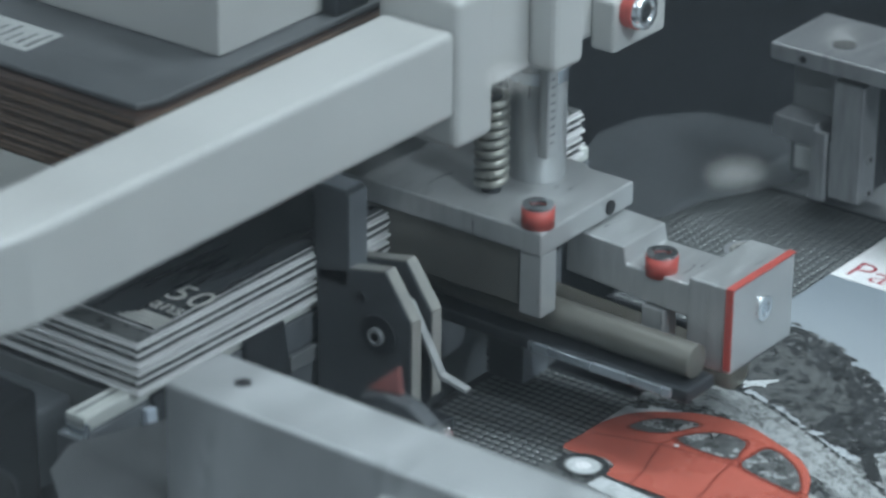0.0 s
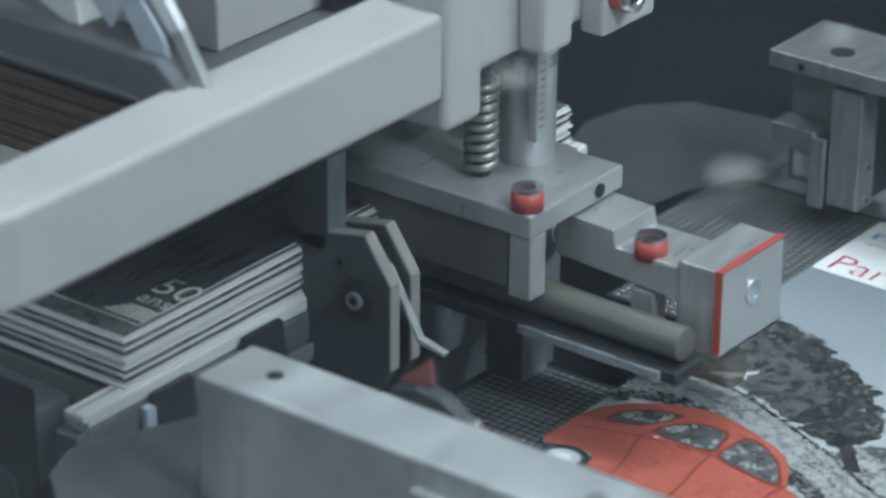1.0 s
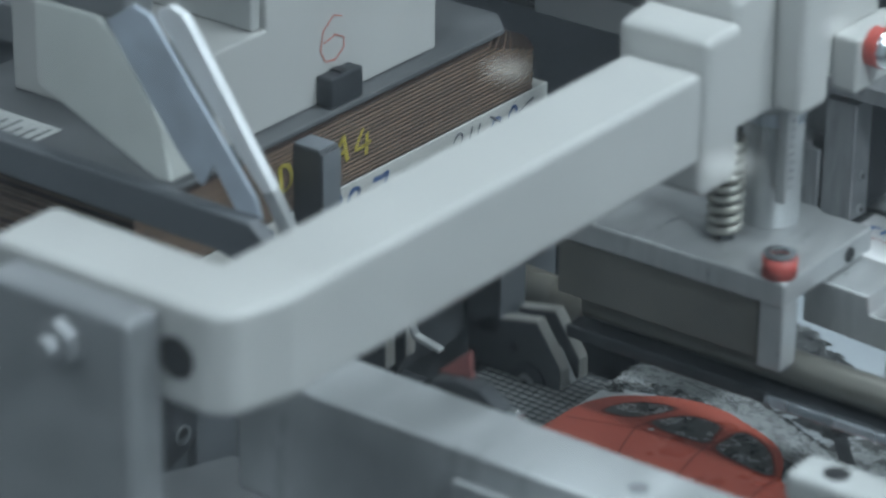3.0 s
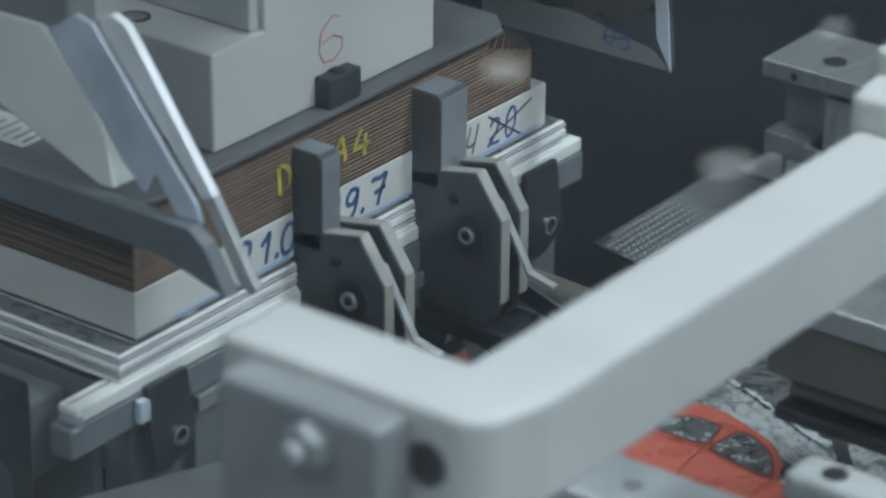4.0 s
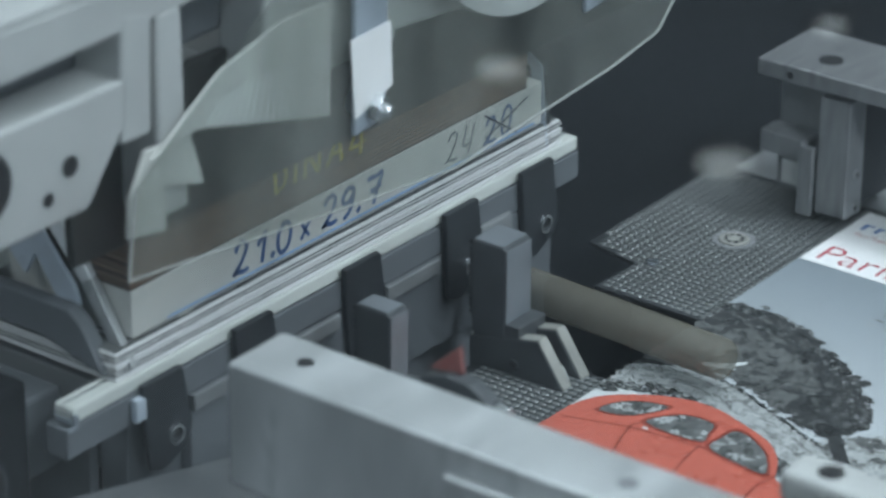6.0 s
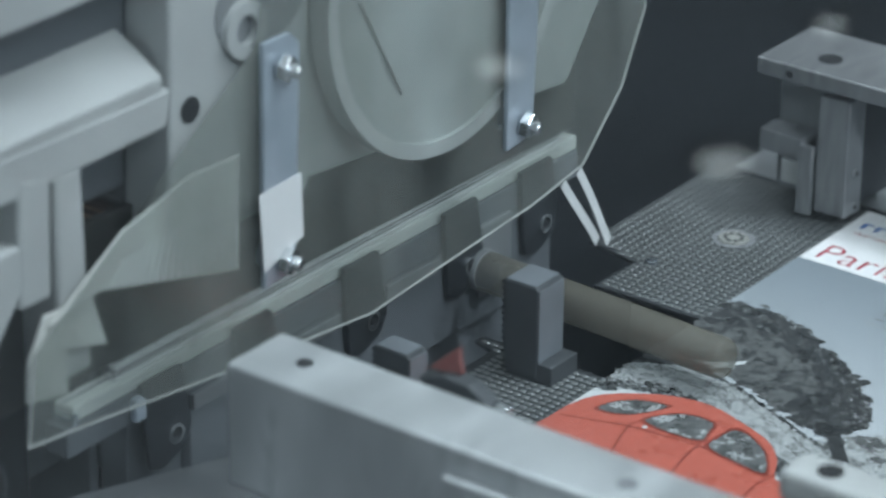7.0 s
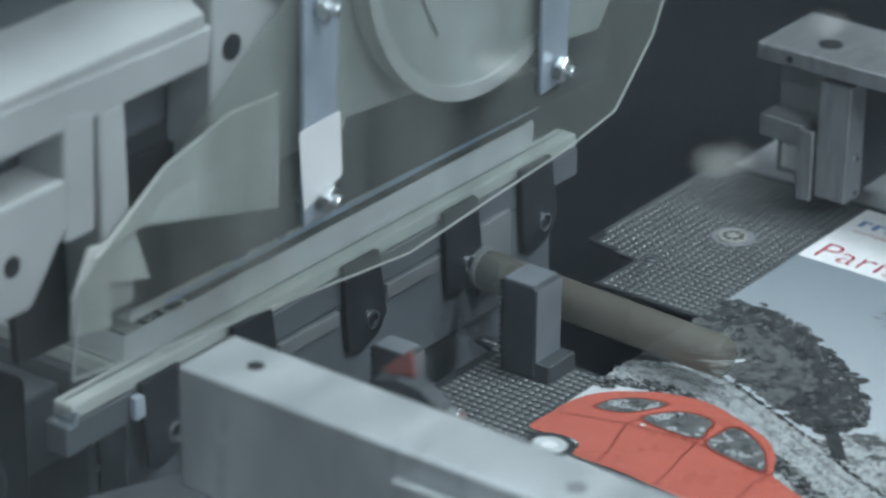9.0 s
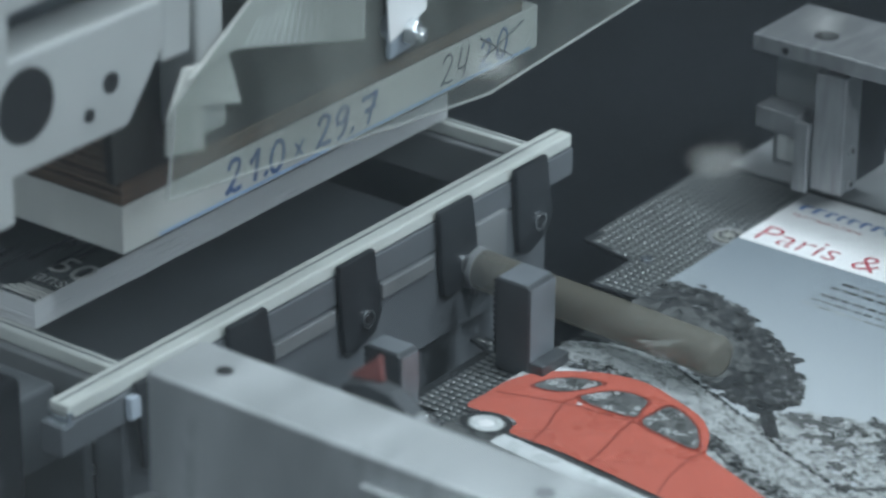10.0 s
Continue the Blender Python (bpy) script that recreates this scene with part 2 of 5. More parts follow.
def box(x0, x1, y0, y1, z0, z1, b=0.0006, bm=None, seg=2):
    own = bmesh.new()
    r = bmesh.ops.create_cube(own, size=1)
    bmesh.ops.scale(own, vec=(x1 - x0, y1 - y0, z1 - z0), verts=r["verts"])
    bmesh.ops.translate(own, vec=((x0 + x1) / 2, (y0 + y1) / 2, (z0 + z1) / 2), verts=r["verts"])
    bevel(own, b, seg)
    return join(bm, own)


def join(bm, own):
    if bm is None:
        return own
    me = bpy.data.meshes.new("joined")
    own.to_mesh(me)
    own.free()
    bm.from_mesh(me)
    bpy.data.meshes.remove(me)
    return bm


def prism(pts, axis, a, c, b=0.0006, bm=None, seg=2):
    """A solid from a flat outline, stood along an axis from a to c. Outline: for x (y, z), for y (x, z), for z (x, y)."""
    own = bmesh.new()

    def put(p, h):
        return {"x": (h, p[0], p[1]), "y": (p[0], h, p[1]), "z": (p[0], p[1], h)}[axis]
    lo = [own.verts.new(put(p, a)) for p in pts]
    hi = [own.verts.new(put(p, c)) for p in pts]
    own.faces.new(lo)
    own.faces.new(hi)
    for i in range(len(pts)):
        j = (i + 1) % len(pts)
        own.faces.new((lo[i], lo[j], hi[j], hi[i]))
    bmesh.ops.recalc_face_normals(own, faces=own.faces)
    bevel(own, b, seg)
    return join(bm, own)


def rod(p, q, r, seg=24, bm=None, b=0.0004, r2=None):
    own = bmesh.new()
    p, q = Vector(p), Vector(q)
    m = Matrix.Translation((p + q) / 2) @ (q - p).to_track_quat("Z", "Y").to_matrix().to_4x4()
    bmesh.ops.create_cone(own, cap_ends=True, segments=seg, radius1=r, radius2=r if r2 is None else r2, depth=(q - p).length, matrix=m)
    if b:
        edges = [e for e in own.edges if e.calc_face_angle(0) > 1.0]
        bmesh.ops.bevel(own, geom=edges, offset=b, segments=2, profile=0.5, affect="EDGES", clamp_overlap=True)
    return join(bm, own)


def ring(p, q, r, inner, seg=24, bm=None):
    """A tube from p to q."""
    own = bmesh.new()
    p, q = Vector(p), Vector(q)
    m = Matrix.Translation(p) @ (q - p).to_track_quat("Z", "Y").to_matrix().to_4x4()
    h = (q - p).length
    rows = []
    for rad, z in ((r, 0), (r, h), (inner, h), (inner, 0)):
        rows.append([own.verts.new(m @ Vector((rad * math.cos(2 * math.pi * i / seg), rad * math.sin(2 * math.pi * i / seg), z))) for i in range(seg)])
    for k in range(4):
        for i in range(seg):
            own.faces.new((rows[k][i], rows[k][(i + 1) % seg], rows[(k + 1) % 4][(i + 1) % seg], rows[(k + 1) % 4][i]))
    return join(bm, own)


def socket_screw(parent, place, way, r, h, head=CHROME, name="screw", label=""):
    """A cap screw whose head stands h proud along way, with a sunk hexagon."""
    p, w = Vector(place), Vector(way).normalized()
    s = part(name, ring(p, p + w * h, r, r * 0.55, 24), head, parent, label, True)
    part("socket", rod(p, p + w * h * 0.97, r * 0.50, 6, b=0), BLACK, s)
    return s


def hexagon(parent, place, way, r, h, m=CHROME, name="bolt"):
    p, w = Vector(place), Vector(way).normalized()
    s = part(name, rod(p, p + w * h, r, 6), m, parent)
    part("stud", rod(p + w * h, p + w * (h * 1.9), r * 0.5, 12), m, s)
    return s


def lettering(name, text, size, m, material, parent=None, label="", extrude=0.00015, align="LEFT", weight=0.0):
    """Text as a mesh. m puts the text's own plane into place."""
    c = bpy.data.curves.new(name, "FONT")
    c.body, c.size, c.extrude, c.align_x = text, size, extrude, align
    c.resolution_u = 3
    c.offset = size * weight
    tmp = bpy.data.objects.new(name + "_tmp", c)
    scene.collection.objects.link(tmp)
    bpy.context.view_layer.update()
    me = bpy.data.meshes.new_from_object(tmp.evaluated_get(bpy.context.evaluated_depsgraph_get()))
    bpy.data.objects.remove(tmp)
    me.transform(m)
    me.materials.append(material)
    ob = new(name, me)
    if parent is not None:
        ob.parent = parent
    return tagged(ob, label)


def frame_of(origin, right, up):
    r, u = Vector(right).normalized(), Vector(up).normalized()
    n = r.cross(u)
    return Matrix(((r.x, u.x, n.x, origin[0]), (r.y, u.y, n.y, origin[1]), (r.z, u.z, n.z, origin[2]), (0, 0, 0, 1)))


def stroke(points, w, depth, m, bm=None):
    """A pen stroke: a ribbon of width w along flat points, put into place by m."""
    own = bmesh.new()
    pts = [Vector(p) for p in points]
    left, right = [], []
    for i, p in enumerate(pts):
        d = (pts[min(i + 1, len(pts) - 1)] - pts[max(i - 1, 0)]).normalized()
        n = Vector((-d.y, d.x)) * w / 2
        left.append(p + n)
        right.append(p - n)
    outline = left + right[::-1]
    k = len(pts)
    lo = [own.verts.new(m @ Vector((p.x, p.y, 0))) for p in outline]
    hi = [own.verts.new(m @ Vector((p.x, p.y, depth))) for p in outline]
    n = len(outline)
    for i in range(k - 1):
        own.faces.new((hi[i], hi[i + 1], hi[n - 2 - i], hi[n - 1 - i]))
    for i in range(n):
        own.faces.new((lo[i], lo[(i + 1) % n], hi[(i + 1) % n], hi[i]))
    return join(bm, own)


# ---- hall round the machine ----
FLOOR_Z = -1.0
solid("floor", box(-4, 4, -4, 4, FLOOR_Z - 0.1, FLOOR_Z, 0), HALLFLOOR, "grey sealed concrete hall floor", "floor", kind="structure")
solid("ceiling", box(-4, 4, -4, 4, 2.4, 2.5, 0), HALL, "pale plain hall ceiling", "ceiling", kind="structure")
for nm, b in (("wall_north", (-4, 4, 4, 4.1)), ("wall_south", (-4, 4, -4.1, -4)), ("wall_east", (4, 4.1, -4, 4)), ("wall_west", (-4.1, -4, -4, 4))):
    solid(nm, box(*b, FLOOR_Z, 2.4, 0), HALL, "pale plain hall wall", "wall", kind="structure")
for place, w, h, power in LUMINAIRES:
    lum = thing("ceiling_light", "long white unseen luminaire added under the hall ceiling", "lamp", "ceiling lights", at=pose(place[0], place[1], 2.33))
    part("housing", box(-w / 2 - 0.03, w / 2 + 0.03, -h / 2 - 0.03, h / 2 + 0.03, 0.02, 0.07, 0.004), PAINT, lum)
    part("diffuser", box(-w / 2, w / 2, -h / 2, h / 2, 0.0, 0.018, 0.002), LAMPGLOW, lum)

# machine bed and housing, the interior's shade put into their colour
PLATE_Z = -0.060
solid("machine_bed", box(-0.45, 0.95, -0.75, 0.75, FLOOR_Z, -0.115, 0.004), CAVE, "machine bed under the trimmer, near-black for shade", "machine bed", kind="structure")
solid("machine_housing_back", box(-0.45, 0.95, 0.70, 0.74, -0.115, 0.75, 0.003), CAVE, "back wall of the machine housing, near-black for shade", "housing", kind="structure")
solid("machine_housing_side", box(0.91, 0.95, -0.3, 0.70, -0.115, 0.75, 0.003), CAVE, "side wall of the machine housing, near-black for shade", "housing", kind="structure")

# clear guard door between the camera and the machine
guard = thing("guard_door", "clear plastic safety door before the trimmer", "guard door", at=look((-0.70, -0.69, 0.518), EYE))
pane = part("pane", box(-0.55, 0.55, -0.45, 0.45, -0.002, 0.002, 0), GUARD, guard)
pane.visible_shadow = False
for gx0, gx1, gy0, gy1 in ((-0.6, -0.55, -0.5, 0.5), (0.55, 0.6, -0.5, 0.5), (-0.55, 0.55, 0.45, 0.5), (-0.55, 0.55, -0.5, -0.45)):
    part("door_frame", box(gx0, gx1, gy0, gy1, -0.015, 0.015, 0.003), MIDSTEEL, guard)

# small ceiling downlights behind the camera, mirrored in the guard door
for dx, dy, dr in ((-3.364, -3.164, 0.036), (-3.344, -2.776, 0.028), (-3.014, -3.026, 0.019)):
    dl = thing("downlight", "small round ceiling downlight in the hall", "lamp", "downlights", at=pose(dx, dy, 2.4))
    part("lamp_rim", ring((0, 0, -0.012), (0, 0, -0.0005), dr + 0.012, dr, 28), PAINT, dl)
    part("lamp_glass", rod((0, 0, -0.009), (0, 0, -0.0005), dr, 28, b=0), SPOTGLOW, dl)

# ---- trimming table with its cutting strip ----
def build_table():
    tb = thing("trimming_table", "dark steel trimming table with a cream cutting strip along its front", "table")
    part("front_plate", box(-0.004, 0.305, 0.0, 0.016, -0.1148, -0.0225, 0.001), BODY, tb)
    part("ledge", box(-0.047, 0.322, -0.0065, 0.006, -0.0217, -0.0075, 0.0008), BODY, tb, "dark steel bar under the strip")
    strip = part("cutting_strip", box(-0.0415, 0.322, -0.0055, 0.0062, -0.0072, 0.0, 0.0012), CREAM, tb, "worn cream plastic cutting strip")
    part("groove", box(-0.0405, 0.321, 0.0008, 0.0016, 0.0001, 0.0005, 0), MIDSTEEL, strip)
    part("end_clamp", prism([(-0.046, -0.0075), (-0.0415, -0.0075), (-0.0415, -0.003), (-0.0395, -0.003), (-0.0395, -0.0095), (-0.046, -0.0095)], "y", -0.0066, 0.006, 0.0003), ZINC, tb)
    for x in (-0.0005, 0.2975):
        s = part("side_strip", box(x - 0.0035, x + 0.0035, 0.0064, 0.42, -0.0072, -0.0003, 0.001), CREAM, tb, "cream side cutting strip")
        part("side_bar", box(x - 0.0075, x + 0.006, 0.0165, 0.42, -0.03, -0.0075, 0.001), MIDSTEEL, tb)
        part("groove", box(x - 0.0004, x + 0.0004, 0.0064, 0.42, -0.0003, 0.0002, 0), MIDSTEEL, s)
    part("side_plate", box(-0.010, -0.0045, 0.0165, 0.42, -0.1148, -0.0305, 0.001), BODY, tb)
    part("side_plate", box(0.305, 0.311, 0.0165, 0.42, -0.1148, -0.0305, 0.001), BODY, tb)
    part("recess_floor", box(0.008, 0.289, 0.0165, 0.42, -0.06, -0.05, 0), BODY, tb)
    part("bracket", box(-0.0085, -0.0015, -0.0105, -0.0067, -0.0195, -0.0085, 0.0008), PALEZINC, tb, "bright zinc tab")
    # clips that hold the strip: bent plates with a cap screw
    for x in (-0.004, 0.0562, 0.1330, 0.2080, 0.2690):
        z1 = -0.0035 if x < 0 else -0.0008
        pts = [(x, z1), (x + 0.0255, z1), (x + 0.031, -0.034), (x + 0.026, -0.043), (x + 0.012, -0.0485), (x + 0.004, -0.046), (x + 0.002, -0.03)]
        c = part("clip", prism(pts, "y", -0.0105, -0.0072, 0.0007), DARK, tb, "blackened steel clip with a cap screw")
        socket_screw(c, (x + 0.0195, -0.0105, -0.034), (0, -1, 0), 0.0042, 0.0010, DARK, "screw")
        part("screw_rim", ring((x + 0.0195, -0.0106, -0.034), (x + 0.0195, -0.0118, -0.034), 0.0046, 0.0037, 24), CHROME, c)
    latch = part("latch_plate", box(0.2375, 0.2625, -0.0098, -0.0066, -0.056, -0.0180, 0.0012), MIDSTEEL, tb, "small grey latch plate")
    socket_screw(latch, (0.2500, -0.0098, -0.0400), (0, -1, 0), 0.0026, 0.0012, DARK)
    for x0, x1 in ((0.030, 0.054), (0.088, 0.131), (0.166, 0.206)):
        part("ledge_plate", box(x0, x1, -0.0092, -0.0066, -0.0300, -0.0222, 0.0008), MIDSTEEL, tb)
    # recessed lower face between the clips
    part("lower_beam", box(0.03, 0.30, -0.0064, -0.0002, -0.070, -0.0225, 0.001), BODY, tb)
    part("rear_guide", box(-0.06, -0.012, 0.03, 0.40, -0.05, -0.012, 0.002), BODY, tb)
    return tb


def build_side_block():
    """The dark bearing block beside the table."""
    sb = thing("bearing_block", "dark bearing block with a round bore beside the table", "bearing block")
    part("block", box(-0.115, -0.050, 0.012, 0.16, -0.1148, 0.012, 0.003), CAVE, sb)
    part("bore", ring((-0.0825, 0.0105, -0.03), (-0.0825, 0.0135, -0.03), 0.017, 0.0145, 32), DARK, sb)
    part("bore_floor", rod((-0.0825, 0.0112, -0.03), (-0.0825, 0.0125, -0.03), 0.0145, 32, b=0), BLACK, sb)
    return sb


# ---- textured feed plate ----
def tread_sheet(name, outline, parent):
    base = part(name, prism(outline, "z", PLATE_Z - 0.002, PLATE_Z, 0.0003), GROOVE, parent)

    def inside(x, y):
        hit = False
        for i in range(len(outline)):
            (x1, y1), (x2, y2) = outline[i - 1], outline[i]
            if (y1 > y) != (y2 > y) and x < (x2 - x1) * (y - y1) / (y2 - y1) + x1:
                hit = not hit
        return hit
    verts, faces = [], []
    xs, ys = [p[0] for p in outline], [p[1] for p in outline]
    px, py = 0.0042, 0.0047
    nx, ny = int((max(xs) - min(xs)) / px), int((max(ys) - min(ys)) / py)
    for i in range(nx + 1):
        for j in range(ny + 1):
            x = min(xs) + i * px
            y = min(ys) + (j + 0.5) * py
            if not all(inside(x + a, y + b) for a, b in ((-0.0016, 0), (0.0016, 0), (0, -0.0024), (0, 0.0024))):
                continue
            k = len(verts)
            for a in range(8):
                c, s = math.cos(a * math.pi / 4), math.sin(a * math.pi / 4)
                verts.append((x + 0.00165 * c, y + 0.00225 * s, PLATE_Z))
            for a in range(8):
                c, s = math.cos(a * math.pi / 4), math.sin(a * math.pi / 4)
                verts.append((x + 0.00110 * c, y + 0.00165 * s, PLATE_Z + 0.0004))
            for a in range(8):
                b = (a + 1) % 8
                faces.append((k + a, k + b, k + 8 + b, k + 8 + a))
            faces.append(tuple(k + 8 + a for a in range(8)))
    me = bpy.data.meshes.new("dimples")
    me.from_pydata(verts, [], faces)
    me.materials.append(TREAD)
    d = new("dimples", me)
    d.parent = base
    d["kind"] = "stuff"
    return base


def build_feed_plate():
    fp = thing("feed_plate", "dark textured sheet-steel feed plate with two finger notches", "feed plate")
    tread_sheet("sheet", [(0.045, -0.30), (0.045, -0.012), (0.098, -0.012), (0.098, -0.060), (0.140, -0.060), (0.140, -0.0415), (0.172, -0.0415), (0.203, -0.0415), (0.207, -0.029), (0.2135, -0.029), (0.2135, -0.30)], fp)
    tread_sheet("sheet", [(0.291, -0.60), (0.291, -0.039), (0.3245, -0.040), (0.331, -0.008), (0.442, -0.006), (0.452, -0.016), (0.452, -0.60)], fp)
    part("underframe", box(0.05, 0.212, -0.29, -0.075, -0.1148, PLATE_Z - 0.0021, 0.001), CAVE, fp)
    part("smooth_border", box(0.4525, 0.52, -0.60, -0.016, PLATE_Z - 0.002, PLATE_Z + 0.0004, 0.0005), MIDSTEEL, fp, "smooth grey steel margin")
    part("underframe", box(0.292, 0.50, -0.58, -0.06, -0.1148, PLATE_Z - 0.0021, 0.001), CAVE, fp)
    sc = part("plate_screw", rod((0.3772, -0.0646, PLATE_Z), (0.3772, -0.0646, PLATE_Z + 0.0012), 0.0078, 28, b=0.0005), GROUND, fp, "worn bright countersunk screw")
    part("worn_ring", ring((0.3772, -0.0646, PLATE_Z), (0.3772, -0.0646, PLATE_Z + 0.0005), 0.0112, 0.0080, 28), MIDSTEEL, sc, "rubbed bright ring")
    for a in range(8):
        c, s = math.cos(a * math.pi / 4), math.sin(a * math.pi / 4)
        part("slot", rod((0.3772 + 0.0045 * c, -0.0646 + 0.0045 * s, PLATE_Z + 0.0010), (0.3772 + 0.0045 * c, -0.0646 + 0.0045 * s, PLATE_Z + 0.0014), 0.0013, 10, b=0), DARK, sc)
    part("small_screw", rod((0.3298, -0.0469, PLATE_Z), (0.3298, -0.0469, PLATE_Z + 0.0012), 0.0032, 14, b=0.0003), ZINC, fp)
    return fp


# ---- brochure on the feed plate. Page: right is -y, up is +x ----
def page_matrix(z=0.0):
    return Matrix(((0, 1, 0, 0), (-1, 0, 0, 0), (0, 0, 1, z), (0, 0, 0, 1)))


def smooth_loop(pts, n=6):
    out = []
    k = len(pts)
    for i in range(k):
        p0, p1, p2, p3 = (Vector(pts[(i + d) % k]) for d in (-1, 0, 1, 2))
        for s in range(n):
            t = s / n
            out.append(0.5 * ((2 * p1) + (p2 - p0) * t + (2 * p0 - 5 * p1 + 4 * p2 - p3) * t * t + (3 * p1 - p0 - 3 * p2 + p3) * t ** 3))
    return [(p.x, p.y) for p in out]


def print_patch(name, pts, z, material, parent, label=""):
    """A printed area on the page, 0.03 mm of ink; pts in page millimetres."""
    bm = bmesh.new()
    m = page_matrix()
    top = [bm.verts.new(m @ Vector((p[0] / 1000, p[1] / 1000, z + 0.00003))) for p in pts]
    low = [bm.verts.new(m @ Vector((p[0] / 1000, p[1] / 1000, z))) for p in pts]
    bm.faces.new(top)
    for i in range(len(pts)):
        bm.faces.new((low[i - 1], low[i], top[i], top[i - 1]))
    bmesh.ops.triangulate(bm, faces=[f for f in bm.faces if len(f.verts) > 4])
    return part(name, bm, material, parent, label)


def flecks(name, spots, z, material, parent):
    """Many small printed flecks: (u, v, size) in page millimetres."""
    rnd = random.Random(name)
    verts, faces = [], []
    m = page_matrix()
    for u, v, s in spots:
        k = len(verts)
        n = rnd.choice((5, 6, 7))
        a0 = rnd.random() * 6.28
        zz = z + rnd.random() * 0.00004
        for i in range(n):
            a = a0 + 6.283 * i / n
            r = s * rnd.uniform(0.45, 1.2)
            verts.append(m @ Vector(((u + r * math.cos(a) * 1.25) / 1000, (v + r * math.sin(a) * 0.85) / 1000, zz)))
        faces.append(tuple(range(k, k + n)))
    me = bpy.data.meshes.new(name)
    me.from_pydata([tuple(v) for v in verts], [], faces)
    me.materials.append(material)
    ob = new(name, me)
    ob.parent = parent
    ob["kind"] = "stuff"
    return ob


def scatter(seed, n, shape, size, span=(0, 212, -30, 170)):
    rnd = random.Random(seed)
    out = []
    while len(out) < n:
        u, v = rnd.uniform(span[0], span[1]), rnd.uniform(span[2], span[3])
        if rnd.random() < shape(u, v):
            out.append((u, v, size * rnd.uniform(0.5, 1.5)))
    return out


def in_loop(pts, u, v):
    hit = False
    for i in range(len(pts)):
        (x1, y1), (x2, y2) = pts[i - 1], pts[i]
        if (y1 > v) != (y2 > v) and u < (x2 - x1) * (v - y1) / (y2 - y1) + x1:
            hit = not hit
    return hit


def along(table, u):
    """Height at u on a line of (u, v) points."""
    for (a, va), (b, vb) in zip(table, table[1:]):
        if u <= b:
            return va + (vb - va) * (max(u, a) - a) / (b - a)
    return table[-1][1]


def cloud(u, v, f, layer):
    return noise.noise(Vector((u * f, v * f, layer)))


WALL_TOP = ((0, 80), (5, 84), (18, 91), (30, 93), (50, 89), (70, 80.5), (90, 72), (111, 63), (135, 50), (212, 20))
BUSH_TOP = ((100, 60), (112, 74), (123, 87), (140, 94), (155, 101), (180, 96), (212, 104))
CROWN = ((0, 96), (0, 158), (6, 164), (20, 166), (40, 161), (60, 151), (79, 139), (97, 124), (112, 107), (119, 92), (112, 78), (100, 74), (88, 80), (60, 90), (30, 99))


def build_brochure():
    br = thing("brochure", "stitched brochure with a red car on its pale cover", "brochure")
    w, h = 0.214, 0.2945
    part("pages", box(0.0, h, -w, 0.0, 0.0, 0.0024, 0.0002), PAPER, br)
    z = 0.0026
    wm = w * 1000
    print_patch("title_band", [(0, 226.6), (wm, 226.6), (wm, 294.3), (0, 294.3)], z, PAPER, br, "white title band")
    print_patch("sky_print", [(0, 60), (wm, 30), (wm, 226.6), (0, 226.6)], z, SKYPRINT, br, "blue-grey printed sky, paler below")
    print_patch("road_print", [(0, 0), (wm, 0), (wm, 30), (0, 60)], z, PRINTPALE, br)

    # hedge, wall and trees as a black-and-white photograph
    def wall(u, v):
        d = v - along(WALL_TOP, u)
        return 1.0 if -24 < d < 0.8 * cloud(u, v, 0.3, 2.0) else 0.0

    def wall_rows(u, v):
        d = v - along(WALL_TOP, u)
        return wall(u, v) * (0.8 if math.sin(d * 0.85 + 2 * cloud(u, v, 0.12, 5.0)) > 0.55 else 0.08)

    def wall_stones(u, v):
        return wall(u, v) * (0.9 if cloud(u, v, 0.22, 8.0) > -0.05 else 0.15)

    def hedge(u, v):
        d = v - along(WALL_TOP, u)
        return 1.0 if -31 < d < -22 + 3 * cloud(u, v, 0.25, 3.0) or (0 < d < 2.2 and u > 18) or (u < 9 and 50 < v < 62) else 0.0

    def shrubs(u, v):
        d = v - along(WALL_TOP, u)
        return 1.0 if u < 34 and 0 < d < 20 + 6 * cloud(u, v, 0.15, 6.0) - 0.3 * u else 0.0

    def crown(u, v):
        e = 4.5 * cloud(u, v, 0.11, 1.0) + 3.5 * cloud(u, v, 0.31, 4.0)
        a = 4.5 * cloud(u, v, 0.11, 31.0) + 3.5 * cloud(u, v, 0.31, 34.0)
        return 1.0 if in_loop(CROWN, u + e, v + a) else 0.0

    def depth_in(u, v):
        return math.hypot((u - 30) / 88, (v - 92) / 74)

    def crown_dark(u, v):
        rim = depth_in(u, v) > 0.68 + 0.14 * cloud(u, v, 0.1, 12.0) or (u > 78 and v < 104)
        return crown(u, v) * ((0.85 if cloud(u, v, 0.24, 7.0) > -0.22 else 0.1) if rim else (0.55 if cloud(u, v, 0.17, 7.0) > 0.22 else 0.03))

    def crown_pale(u, v):
        rim = depth_in(u, v) > 0.70
        return crown(u, v) * (0.9 if cloud(u, v, 0.33, 17.0) > (0.30 if rim else -0.08) else 0.02)

    def bushes(u, v):
        return 1.0 if u > 104 and along(WALL_TOP, u) - 42 < v < along(BUSH_TOP, u) + 5 * cloud(u, v, 0.18, 3.0) else 0.0

    def bushes_dark(u, v):
        return bushes(u, v) * (0.95 if cloud(u, v, 0.09, 9.0) + 0.5 * cloud(u, v, 0.25, 19.0) > (0.30 if v < along(BUSH_TOP, u) - 18 else 0.02) else 0.03)

    def bushes_pale(u, v):
        return bushes(u, v) * (0.9 if cloud(u, v, 0.14, 29.0) > 0.02 else 0.1)

    flecks("photo_crown", scatter(1, 5200, crown, 1.7), z + 0.00008, PRINTDARKGREY, br)
